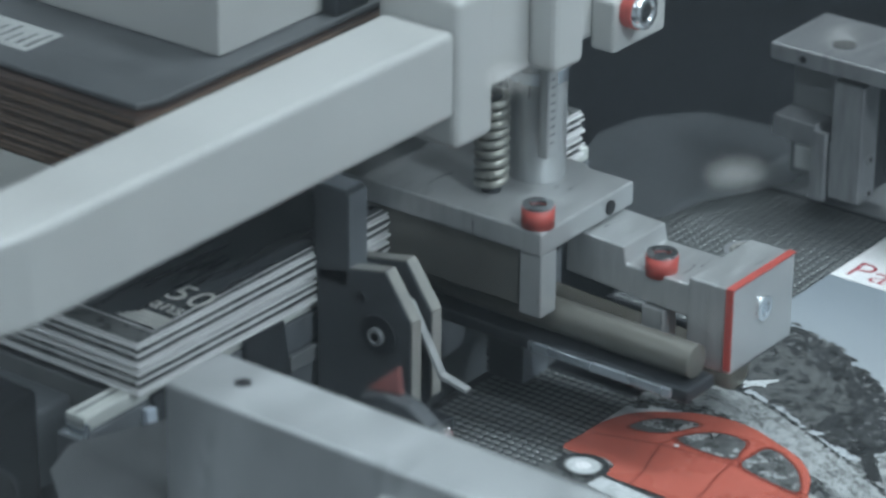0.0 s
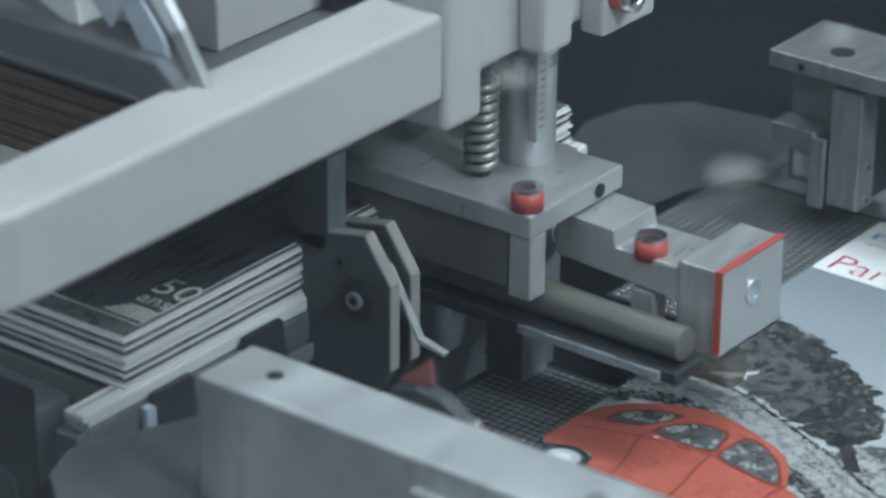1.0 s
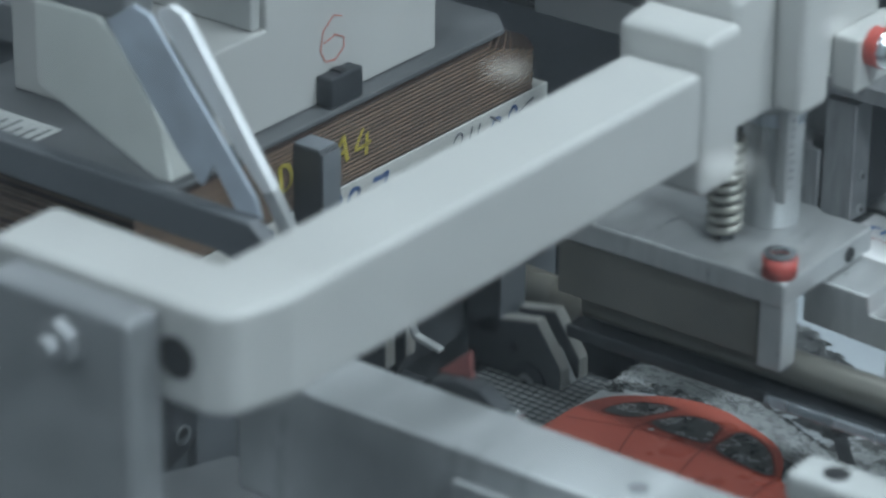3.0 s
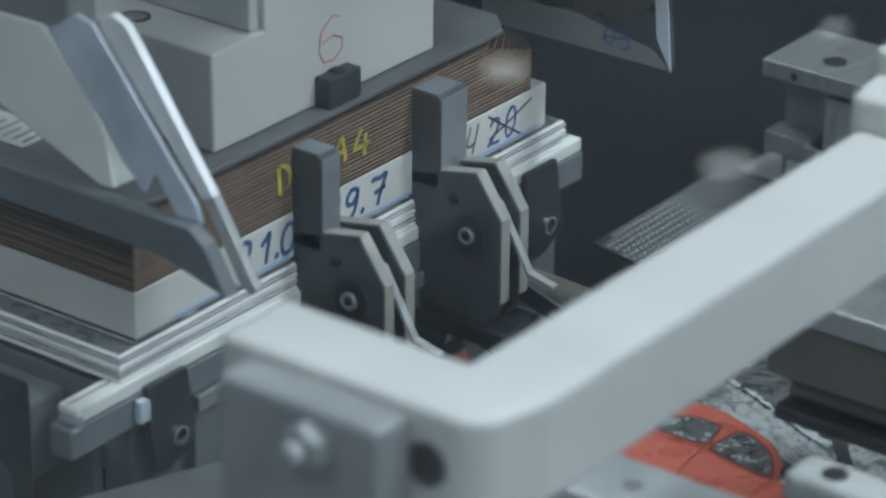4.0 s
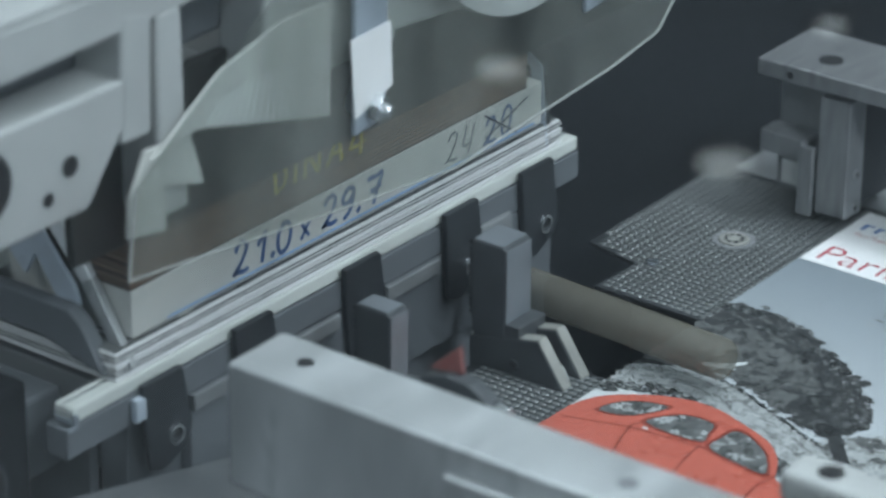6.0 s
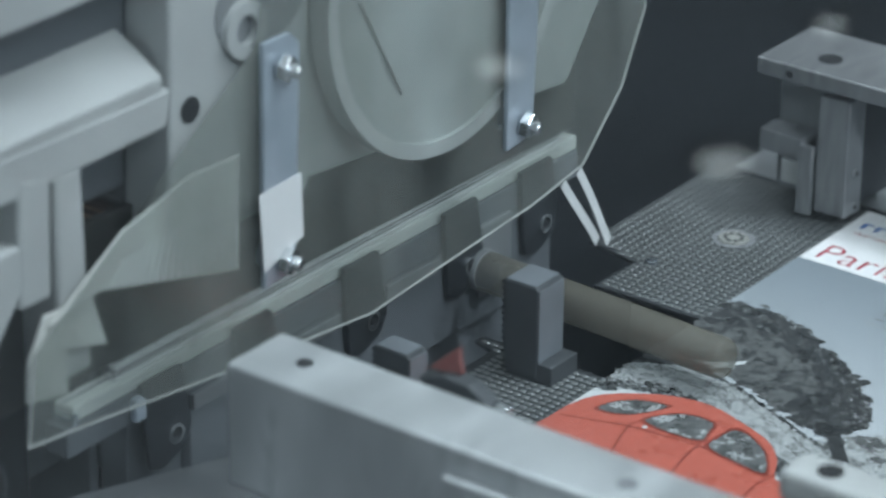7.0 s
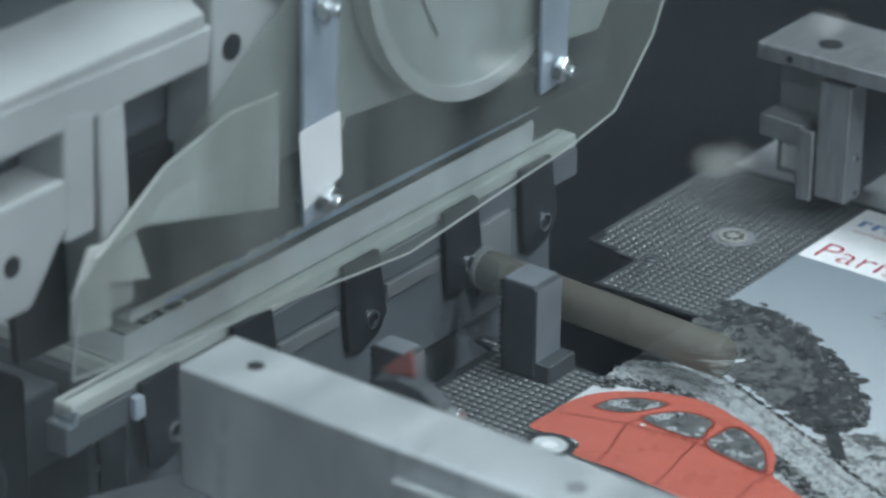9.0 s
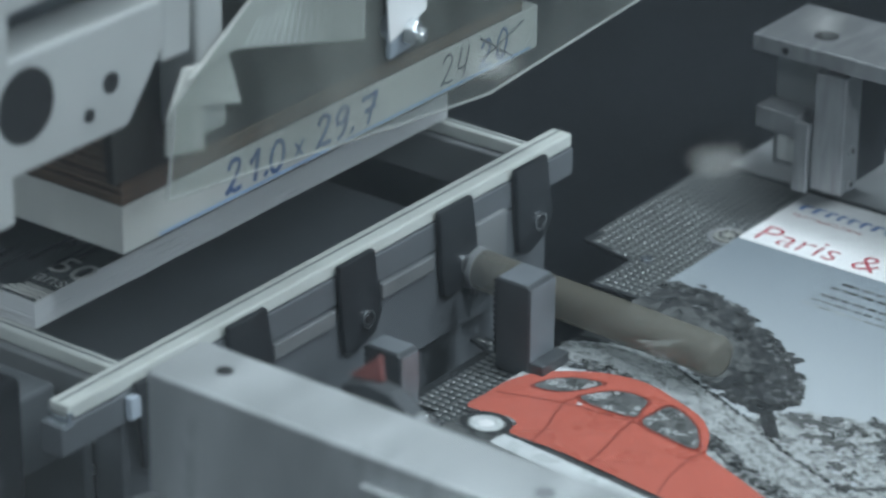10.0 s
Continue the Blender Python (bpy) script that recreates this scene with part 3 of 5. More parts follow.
    flecks("photo_crown_light", scatter(3, 6500, crown_pale, 0.7), z + 0.00014, PRINTSOFT, br)
    flecks("photo_crown_shade", scatter(2, 8000, crown_dark, 0.7), z + 0.00019, PRINTBLACK, br)
    flecks("photo_crown_gaps", scatter(8, 260, lambda u, v: crown(u, v) * (0.9 if depth_in(u, v) > 0.74 and cloud(u, v, 0.3, 41.0) > 0.1 else 0.0), 0.45), z + 0.00024, PRINTLIGHT, br)
    flecks("photo_bushes", scatter(4, 3000, bushes, 2.0), z + 0.00008, PRINTGREY, br)
    flecks("photo_bushes_light", scatter(9, 2600, bushes_pale, 1.2), z + 0.00013, PRINTLIGHT, br)
    flecks("photo_bushes_shade", scatter(5, 3600, bushes_dark, 1.0), z + 0.00018, PRINTDARKGREY, br)
    flecks("photo_shrubs", scatter(10, 1500, shrubs, 1.1), z + 0.00022, PRINTBLACK, br)
    flecks("photo_wall", scatter(6, 3200, wall, 1.9), z + 0.00022, PRINTGREY, br)
    flecks("photo_wall_stones", scatter(16, 4200, wall_stones, 0.9), z + 0.00026, PRINTLIGHT, br)
    flecks("photo_wall_joints", scatter(17, 1500, wall_rows, 0.5), z + 0.00031, PRINTSOFT, br)
    flecks("photo_hedge", scatter(7, 1900, hedge, 0.95), z + 0.00034, PRINTBLACK, br)
    flecks("photo_hedge_gaps", scatter(27, 420, hedge, 0.7), z + 0.00039, PRINTGREY, br)
    part("photo_trunk", stroke([(0.126, 0.058), (0.119, 0.066), (0.111, 0.076), (0.104, 0.088)], 0.0065, 0.00003, page_matrix(z + 0.0003)), PRINTBLACK, br)
    print_patch("photo_horse", [(24, 99), (27, 103), (31, 104.5), (36, 109), (41, 114.5), (42, 112), (39, 107), (41, 103), (38.5, 103.5), (35, 101.5), (33, 97), (31.5, 97.5), (32, 101), (28, 99.5)], z + 0.0004, PRINTPALE, br)
    # the car
    zc = z + 0.00046
    part("car_shadow", stroke([(0.004, -0.016), (0.03, -0.0215), (0.06, -0.0240), (0.10, -0.0290), (0.15, -0.0340), (0.20, -0.0385)], 0.024, 0.00003, page_matrix(zc - 0.00003)), PRINTDARKGREY, br)
    body = [(0.2, -0.5), (0.3, 14), (0.8, 29), (4.5, 41), (10.5, 49), (18.5, 55.5), (30, 62.5), (45, 66.7), (58, 66), (69, 62.6), (82, 58), (92, 53), (102, 43), (109, 30), (113, 26), (130, 19), (150, 10.7), (172, 0), (186, -12), (186, -25), (160, -22), (112, -16.5), (60, -10.5), (31, -10), (28, -1), (20, 2), (10, -1)]
    print_patch("printed_car", smooth_loop(body, 4), zc, PRINTRED, br, "orange-red printed vintage car")
    for nm, pts in (("rear_window", [(13, 33.5), (15, 42), (20, 48), (27, 52.5), (37, 54), (34, 46), (28, 37.5), (20, 33.5)]),
                    ("side_window", [(36.5, 36.5), (40, 45), (46, 51.5), (54, 54), (62.5, 52.5), (65, 44), (66, 36), (50, 34)]),
                    ("front_window", [(72.5, 33.5), (71.5, 45), (73, 53.5), (80, 53.5), (90, 48), (97, 41.5), (104.5, 28.5), (90, 29)])):
        loop = smooth_loop(pts, 4)
        u0, v0 = sum(p[0] for p in pts) / len(pts), sum(p[1] for p in pts) / len(pts)
        print_patch("window_rim", [(u0 + (a - u0) * 1.13, v0 + (b - v0) * 1.17) for a, b in loop], zc + 0.00003, PRINTREDLINE, br)
        print_patch(nm, loop, zc + 0.00008, PRINTSOFT, br)
        inner = [(u0 + (a - u0) * 0.93, v0 + (b - v0) * 0.93) for a, b in loop]
        span = (min(p[0] for p in pts), max(p[0] for p in pts), min(p[1] for p in pts), max(p[1] for p in pts))
        flecks(nm + "_shade", scatter(nm, 260, lambda u, v: 1.0 if in_loop(inner, u, v) and cloud(u, v, 0.16, 3.0) > -0.12 else 0.0, 0.9, span), zc + 0.00013, PRINTDARKGREY, br)
        flecks(nm + "_glints", scatter(nm + "g", 90, lambda u, v: 1.0 if in_loop(inner, u, v) and cloud(u, v, 0.13, 13.0) > 0.12 else 0.0, 0.8, span), zc + 0.00018, PRINTLIGHT, br)
    for pts in ([(36, 36), (33, 29.5), (36, 18), (41, 3), (43, -10)], [(67.5, 34), (69, 20), (72.2, 4.2), (74, -11)], [(109, 30), (107, 18), (109, 0), (113, -15)], [(3, 18), (34, 28), (68, 32), (107, 27)]):
        part("car_line", stroke([(a / 1000, b / 1000) for a, b in pts], 0.0011, 0.00003, page_matrix(zc + 0.00006)), PRINTREDLINE, br)
    part("door_handle", stroke([(0.0385, 0.031), (0.041, 0.0315)], 0.0022, 0.00003, page_matrix(zc + 0.0001)), PRINTPALE, br)
    part("car_sill", stroke([(0.029, -0.0170), (0.05, -0.0195), (0.09, -0.0240), (0.13, -0.0285), (0.185, -0.0345)], 0.0105, 0.00003, page_matrix(zc + 0.00004)), PRINTPALE, br)
    part("sill_line", stroke([(0.030, -0.0118), (0.06, -0.0124), (0.112, -0.0182), (0.16, -0.0240), (0.186, -0.027)], 0.0022, 0.00003, page_matrix(zc + 0.00006)), PRINTBLACK, br)
    for u, v in ((17.5, -9.5), (165, -27)):
        for r, mat, dz in ((13.0, PRINTBLACK, 0.00010), (9.4, PRINTGREY, 0.00014), (8.2, PRINTPALE, 0.00018), (4.0, PAPER, 0.00022)):
            print_patch("wheel", [(u + r * 0.95 * math.cos(a * 0.262), v + r * 0.84 * math.sin(a * 0.262)) for a in range(24)], zc + dz, mat, br)
    # lettering
    lettering("title", "Paris &", 0.0252, page_matrix(z + 0.00006) @ Matrix.Translation((0.0040, 0.2312, 0)), PRINTCRIMSON, br, "crimson title", 0.00003, weight=-0.012)
    lettering("subtitle", "Le n\u00b01 pour la France", 0.0046, page_matrix(z + 0.00006) @ Matrix.Translation((0.0072, 0.2664, 0)), PRINTCRIMSON, br, "small crimson line", 0.00003)
    rnd = random.Random(277)
    u = 6.0
    while u < 92:
        step = rnd.uniform(6.2, 7.8)
        print_patch("letter_bar", [(u, 274), (u + step * 0.32, 274), (u + step * 0.32, 281), (u, 281)], z + 0.00006, PRINTBLUE, br)
        print_patch("letter_bar", [(u + step * 0.32, 279.3), (u + step * 0.74, 279.3), (u + step * 0.74, 281), (u + step * 0.32, 281)], z + 0.00006, PRINTBLUE, br)
        u += step
    for u0, v, hh, mat in ((69, 211, 2.6, PRINTDARKGREY), (66, 204.5, 2.6, PRINTDARKGREY), (66, 195, 2.6, PRINTDARKGREY), (64.5, 189, 1.7, PRINTDARKGREY), (63, 183, 1.7, PRINTGREY)):
        u = u0
        while u < u0 + 74:
            word = rnd.uniform(4, 11)
            print_patch("text_bar", [(u, v), (u + word, v), (u + word + 0.6, v + hh), (u + 0.6, v + hh)], z + 0.00006, mat, br)
            u += word + 1.6
    return br


# ---- stack of brochures being trimmed ----
def wavy_slab(x0, x1, y0, y1, t, sag, seed):
    """A thin paper block whose free corner hangs a little and whose faces are slightly uneven."""
    rnd = random.Random(seed)
    bm = bmesh.new()
    nx, ny = 26, 14
    grid = {}
    for i in range(nx + 1):
        for j in range(ny + 1):
            x = x0 + (x1 - x0) * i / nx
            y = y0 + (y1 - y0) * j / ny
            d = 0.00025 * noise.noise(Vector((x * 20, y * 20, (seed % 20) * 3.1)))
            d -= sag * math.exp(-(i / 3.2)) * 0.7 * (0.6 + 0.4 * math.exp(-j / 4))
            e = 0.0002 * rnd.uniform(-1, 1) if i in (0, nx) or j == 0 else 0
            for k in (0, 1):
                grid[i, j, k] = bm.verts.new((x + (e if i in (0, nx) else 0), y + (e if j == 0 else 0), d + k * t))
    for k in (0, 1):
        for i in range(nx):
            for j in range(ny):
                bm.faces.new((grid[i, j, k], grid[i + 1, j, k], grid[i + 1, j + 1, k], grid[i, j + 1, k]))
    for i in range(nx):
        for j in (0, ny):
            bm.faces.new((grid[i, j, 0], grid[i + 1, j, 0], grid[i + 1, j, 1], grid[i, j, 1]))
    for j in range(ny):
        for i in (0, nx):
            bm.faces.new((grid[i, j, 0], grid[i, j + 1, 0], grid[i, j + 1, 1], grid[i, j, 1]))
    return bm


LAYERS = 12
SHEET_T = 0.00105


def build_stack():
    out = []
    for i in range(LAYERS):
        s = thing("trimmed_brochure", "stitched brochure in a stack, dark photo cover" if i == LAYERS - 1 else "stitched brochure in a stack with pale page edges", "brochure", "brochures in the trimmer")
        part("page_block", wavy_slab(0.0005 * (i % 2), 0.297, 0.0, 0.212, SHEET_T * 0.60, 0, i), PAPEREDGE, s)
        part("upper_pages", wavy_slab(0.0004, 0.2965, 0.0002 * (i % 3), 0.212, SHEET_T * 0.3, 0, i + 20), PAPER, s).location = (0, 0, SHEET_T * 0.62)
        cover = part("cover", wavy_slab(0.0006, 0.2964, 0.0006, 0.212, 0.00012, 0, i + 40), COVERDARK, s, "dark printed cover")
        cover.location = (0, 0, SHEET_T * 0.94)
        if i == LAYERS - 1:
            m = Matrix(((0, 1, 0, 0.0), (-1, 0, 0, 0.0), (0, 0, 1, SHEET_T + 0.0006), (0, 0, 0, 1)))
            lettering("number", "50", 0.022, m @ Matrix.Translation((-0.019, 0.027, 0)), LABEL, s, "pale figures", 0.00004)
            lettering("word", "ans", 0.0135, m @ Matrix.Translation((-0.0175, 0.0165, 0)), LABEL, s, "pale word", 0.00004)
            for k in range(4):
                part("text_bar", box(0.002 + 0.0028 * k, 0.0040 + 0.0028 * k, -0.001, 0.022 - 0.002 * k, SHEET_T + 0.0006, SHEET_T + 0.00066, 0), LABEL, s)
        out.append(s)
    return out


def build_offcut(x0, x1, y0, y1, seed, label):
    """What the knives take off one brochure of the stack along one edge."""
    s = thing("edge_offcut", label, "paper offcut", "edge offcuts of the stack")
    part("page_edges", wavy_slab(x0, x1, y0, y1, SHEET_T * (0.36 if seed % 2 else 0.95), 0, seed), PAPER, s)
    if seed % 2:
        part("cover_edge", wavy_slab(x0 + 0.0004, x1 - 0.0004, y0 + 0.0005, y1, 0.00056, 0, seed), PRINTDARKGREY, s).location = (0, 0, SHEET_T * 0.38)
    return s


def build_ribbon(seed, length, width, folds):
    """A bundle of falling trimmed paper strips, creased lengthwise and spread like a fan."""
    rnd = random.Random(seed)
    s = thing("paper_strip", "white trimmed paper strips falling into the waste", "paper offcut", "falling paper strips")
    for k in range(5 if folds else 1):
        bm = bmesh.new()
        rows = []
        lean, ph = rnd.uniform(-0.28, 0.28) * (1 if folds else 0.2), rnd.uniform(0, 6)
        n = 8 if folds else 1
        for i in range(13):
            t = i / 12
            row = []
            for j in range(n + 1):
                u = j / n - 0.5
                spread = 0.55 + 0.9 * t if folds else 0.7
                x = u * width * spread + lean * length * t + (0.004 if folds else 0.0012) * math.sin(3 * t + ph)
                y = (0.0030 * math.sin(u * 14 + ph) + 0.002 * math.sin(5 * t + ph * 2 + u * 4)) * folds + k * 0.0012
                z = -t * length + 0.0015 * math.sin(j * 2.4 + k) * (1 if i in (0, 12) else 0)
                row.append(bm.verts.new((x, y, z + length / 2)))
            rows.append(row)
        for i in range(12):
            for j in range(n):
                bm.faces.new((rows[i][j], rows[i][j + 1], rows[i + 1][j + 1], rows[i + 1][j]))
        part("paper", bm, (PAPER, PRINTPALE, COVERGREY, PAPER, PAPER)[k], s, "", True)
    return s


# ---- stop fingers before the table ----
def build_finger(x0, w):
    """A stop finger: a serrated post on a forked body with a leaf spring. Origin at the table's front line."""
    f = thing("stop_finger", "grey steel stop finger with a serrated post and forked bracket", "stop finger", "stop fingers")
    post = bmesh.new()
    prism([(-0.003, 0.012), (-0.022, 0.012), (-0.022, 0.057), (-0.0205, 0.0585), (-0.003, 0.0585)], "x", x0, x0 + w, 0.0009, post)
    post = part("post", post, FINGERSIDE, f, "dark steel post with shaded sides and a lit ground face")
    # thin lighter faces paint the lit front and top of the post
    part("lit_ground_face", box(x0 + 0.0004, x0 + w - 0.0004, -0.0226, -0.0221, 0.0205, 0.0570, 0.0001), POSTFACE, post)
    part("lit_ground_top", box(x0 + 0.0006, x0 + w - 0.0006, -0.0200, -0.0036, 0.0586, 0.0590, 0.0001), POSTFACE, post)
    teeth = bmesh.new()
    for i in range(12):
        z = 0.020 + i * 0.0032
        prism([(-0.003, z), (-0.0012, z + 0.0016), (-0.003, z + 0.0030)], "x", x0, x0 + w, 0, teeth)
    part("teeth", teeth, DARK, post)
    body = [(-0.004, 0.018), (-0.0428, 0.026), (-0.0569, 0.0057), (-0.0569, -0.036), (-0.050, -0.049), (-0.004, -0.049)]
    cheek = part("cheek", prism(body, "x", x0, x0 + 0.0075, 0.0008), FINGERSIDE, f, "dark steel cheek, shade in its colour, with ground edges")
    other = part("cheek", prism(body, "x", x0 + 0.0145, x0 + 0.022, 0.0008), FINGERSIDE, f)
    # ground edges, kept lighter than the cheeks as light falls on them
    for holder, xa in ((cheek, x0), (other, x0 + 0.0145)):
        for (ya, za), (yb, zb) in zip(body[:3], body[1:4]):
            d = Vector((yb - ya, zb - za)).normalized()
            n = Vector((d.y, -d.x)) * (-1 if -d.x * 1 + d.y < 0 else 1)
            n = n if (n.y > 0 or n.x < 0) else -n
            q = [(ya, za), (yb, zb), (yb + n.x * 0.0005, zb + n.y * 0.0005), (ya + n.x * 0.0005, za + n.y * 0.0005)]
            part("ground_edge", prism(q, "x", xa + 0.0006, xa + 0.0069, 0), GROUND, holder)
    part("saddle", box(x0 + 0.0004, x0 + 0.0216, -0.030, -0.004, 0.004, 0.0205, 0.0008), FINGERSIDE, f)
    # dark bolted disc on the cheek
    part("washer", rod((x0, -0.0395, -0.005), (x0 - 0.0016, -0.0395, -0.005), 0.0098, 28), DARK, cheek)
    socket_screw(cheek, (x0 - 0.0016, -0.0395, -0.005), (-1, 0, 0), 0.0042, 0.0022, MIDSTEEL)
    socket_screw(cheek, (x0, -0.030, 0.0105), (-1, 0, 0), 0.0026, 0.0012, DARK)
    blade = [(-0.046, 0.010), (-0.049, 0.0105), (-0.0665, -0.020), (-0.0805, -0.0232), (-0.0800, -0.0248), (-0.0655, -0.0222), (-0.048, 0.0085)]
    part("leaf_spring", prism(blade, "x", x0 + 0.009, x0 + 0.0130, 0.0002), STEEL, f, "bright bent leaf spring")
    part("foot", box(x0 - 0.004, x0 + 0.026, -0.062, -0.012, -0.058, -0.049, 0.001), DARK, f)
    return f


# ---- carriage with the long painted arm ----
def coil(centre, r, wire, z0, z1, turns):
    bm = bmesh.new()
    n, k = int(turns * 20), 8
    rows = []
    for i in range(n + 1):
        a = i / n * turns * 2 * math.pi
        c = Vector((centre[0] + r * math.cos(a), centre[1] + r * math.sin(a), z0 + (z1 - z0) * i / n))
        out = Vector((math.cos(a), math.sin(a), 0))
        rows.append([bm.verts.new(c + out * wire * math.cos(j * 2 * math.pi / k) + Vector((0, 0, wire * math.sin(j * 2 * math.pi / k)))) for j in range(k)])
    for i in range(n):
        for j in range(k):
            bm.faces.new((rows[i][j], rows[i][(j + 1) % k], rows[i + 1][(j + 1) % k], rows[i + 1][j]))
    return bm


def build_arm():
    a = thing("gripper_arm", "pale grey painted angled arm carrying a steel gripper", "machine arm")
    # beam with a turned-back leg at its end
    beam = part("beam", prism([(0.170, -0.037), (-0.100, -0.037), (-0.1255, -0.0305), (-0.131, -0.022), (-0.131, 0.085), (-0.094, 0.085), (-0.094, 0.002), (0.170, 0.002)], "z", 0.0735, 0.1155, 0.0035, seg=3), PAINT, a, "pale grey painted box beam")
    part("leg_bore", rod((-0.1316, -0.008, 0.094), (-0.129, -0.008, 0.094), 0.0085, 28, b=0), BLACK, beam)
    part("side_bracket", box(-0.150, -0.1312, -0.002, 0.070, -0.045, 0.112, 0.003), MIDSTEEL, a, "grey steel bracket")
    hexagon(a, (-0.150, 0.028, 0.098), (-1, 0, 0), 0.009, 0.007, MIDSTEEL)
    part("end_boss", prism([(0.168, -0.0395), (0.168, 0.006), (0.196, 0.010), (0.196, -0.0395)], "z", 0.058, 0.130, 0.004, seg=3), PAINT, a, "pale grey painted boss")
    part("head", prism([(0.1955, -0.036), (0.1955, 0.012), (0.315, 0.012), (0.325, -0.005), (0.325, -0.030), (0.315, -0.036)], "z", 0.078, 0.14, 0.004, seg=3), PAINT, a, "pale grey painted clamp head")
    part("sleeve", box(0.225, 0.248, -0.052, -0.036, 0.080, 0.14, 0.003), PAINT, a)
    part("clamp_lug", box(0.275, 0.318, -0.050, -0.036, 0.074, 0.10, 0.002), PAINT, a)
    socket_screw(a, (0.287, -0.050, 0.094), (0, -1, 0), 0.0085, 0.010, CHROME, "clamp_screw", "steel cap screw with red paint")
    part("screw_collar", ring((0.287, -0.0502, 0.094), (0.287, -0.0565, 0.094), 0.0092, 0.0086, 24), SCREWRED, a, "red painted collar")
    # column, graduated rod and spring
    part("column", rod((0.2616, -0.017, 0.0098), (0.2616, -0.017, 0.0785), 0.0138, 40), STEEL, a, "turned steel column", True)
    part("column_ring", ring((0.2616, -0.017, 0.060), (0.2616, -0.017, 0.066), 0.0145, 0.0138, 40), ZINC, a)
    sc = part("scale_rod", box(0.2455, 0.2535, -0.0345, -0.0285, 0.026, 0.0795, 0.0012), STEEL, a, "flat graduated steel rod")
    for i in range(9):
        part("mark", box(0.2468, 0.2508, -0.03465, -0.0344, 0.034 + i * 0.004, 0.0346 + i * 0.004, 0), DARK, sc)
    part("spring", coil((0.232, -0.012), 0.0066, 0.0021, 0.0125, 0.0575, 9), SPRING, a, "dull coil spring", True)
    part("spring_core", rod((0.232, -0.012, 0.0095), (0.232, -0.012, 0.06), 0.0048, 20), DARK, a)
    # threaded screw behind the column
    part("thread", coil((0.285, 0.004), 0.006, 0.0016, 0.012, 0.040, 8), CHROME, a, "bright screw thread", True)
    part("thread_core", rod((0.285, 0.004, 0.0095), (0.285, 0.004, 0.045), 0.0062, 16), STEEL, a)
    # base plate and jaw
    part("base_plate", prism([(0.206, -0.060), (0.206, 0.075), (0.286, 0.075), (0.286, -0.0295), (0.2825, -0.033), (0.2825, -0.059)], "z", -0.002, 0.0098, 0.0012), STEEL, a, "milled steel base plate")
    part("post", box(0.2072, 0.2195, -0.0595, -0.047, -0.034, -0.0022, 0.0008), STEEL, a)
    socket_screw(a, (0.2135, -0.0525, 0.0098), (0, 0, 1), 0.0078, 0.0095, SCREWRED, "red_screw", "red painted cap screw")
    part("cap_rim", ring((0.2135, -0.0525, 0.0193), (0.2135, -0.0525, 0.0208), 0.0074, 0.0041, 24), CHROME, a)
    # added sheet: its brown imitates the tan ghost mirrored in the guard
    part("ghost_sheet", box(0.2085, 0.2125, -0.046, 0.062, -0.031, -0.0022, 0.0008), TUBE, a, "dull brownish sheet standing in for a tan reflection")
    part("jaw_bar", prism([(-0.118, -0.0300), (-0.118, -0.0130), (-0.0815, -0.0130), (-0.0800, -0.0045), (-0.0475, -0.0035), (-0.0475, -0.0260)], "x", 0.2440, 0.2790, 0.001), STEEL, a, "stepped milled steel jaw bar")
    part("plate_hole", rod((0.262, -0.0601, 0.0035), (0.262, -0.058, 0.0035), 0.0036, 20, b=0), BLACK, a)
    part("jaw_post", box(0.2432, 0.2545, -0.104, -0.0915, -0.049, -0.0302, 0.0008), STEEL, a)
    socket_screw(a, (0.2500, -0.0975, -0.0150), (0, 0, 1), 0.0078, 0.0095, SCREWRED, "red_screw", "red painted cap screw")
    part("cap_rim", ring((0.2500, -0.0975, -0.0055), (0.2500, -0.0975, -0.0040), 0.0074, 0.0041, 24), CHROME, a)
    blk = part("end_block", box(0.2435, 0.2965, -0.141, -0.1165, -0.052, -0.0088, 0.001), STEEL, a, "milled steel end block with red stripe")
    part("stripe", box(0.2431, 0.2970, -0.1414, -0.1375, -0.0092, -0.0084, 0), SCREWRED, blk, "red paint stripe")
    part("stripe", box(0.2429, 0.2436, -0.1414, -0.1375, -0.050, -0.0088, 0), SCREWRED, blk, "red paint stripe")
    part("pin_rim", ring((0.2705, -0.1409, -0.0275), (0.2705, -0.1421, -0.0275), 0.0062, 0.0035, 24), CHROME, blk)
    part("pin", rod((0.2705, -0.1405, -0.0275), (0.2705, -0.1417, -0.0275), 0.0035, 20), ZINC, blk)
    part("jaw_pad", box(0.262, 0.292, -0.137, -0.118, -0.0565, -0.0522, 0.0008), DARK, a)
    # sliding rails under the jaw
    part("lower_rail", box(0.213, 0.236, -0.138, 0.06, -0.0555, -0.049, 0.0012), DARK, a, "dark polished slide rail")
    part("slide_tube", rod((0.226, -0.134, -0.040), (0.226, 0.055, -0.040), 0.0082, 24), TUBE, a, "dull brown tube", True)
    part("scale_strip", box(0.2105, 0.2128, -0.13, -0.05, -0.054, -0.0495, 0.0004), ZINC, a)
    return a


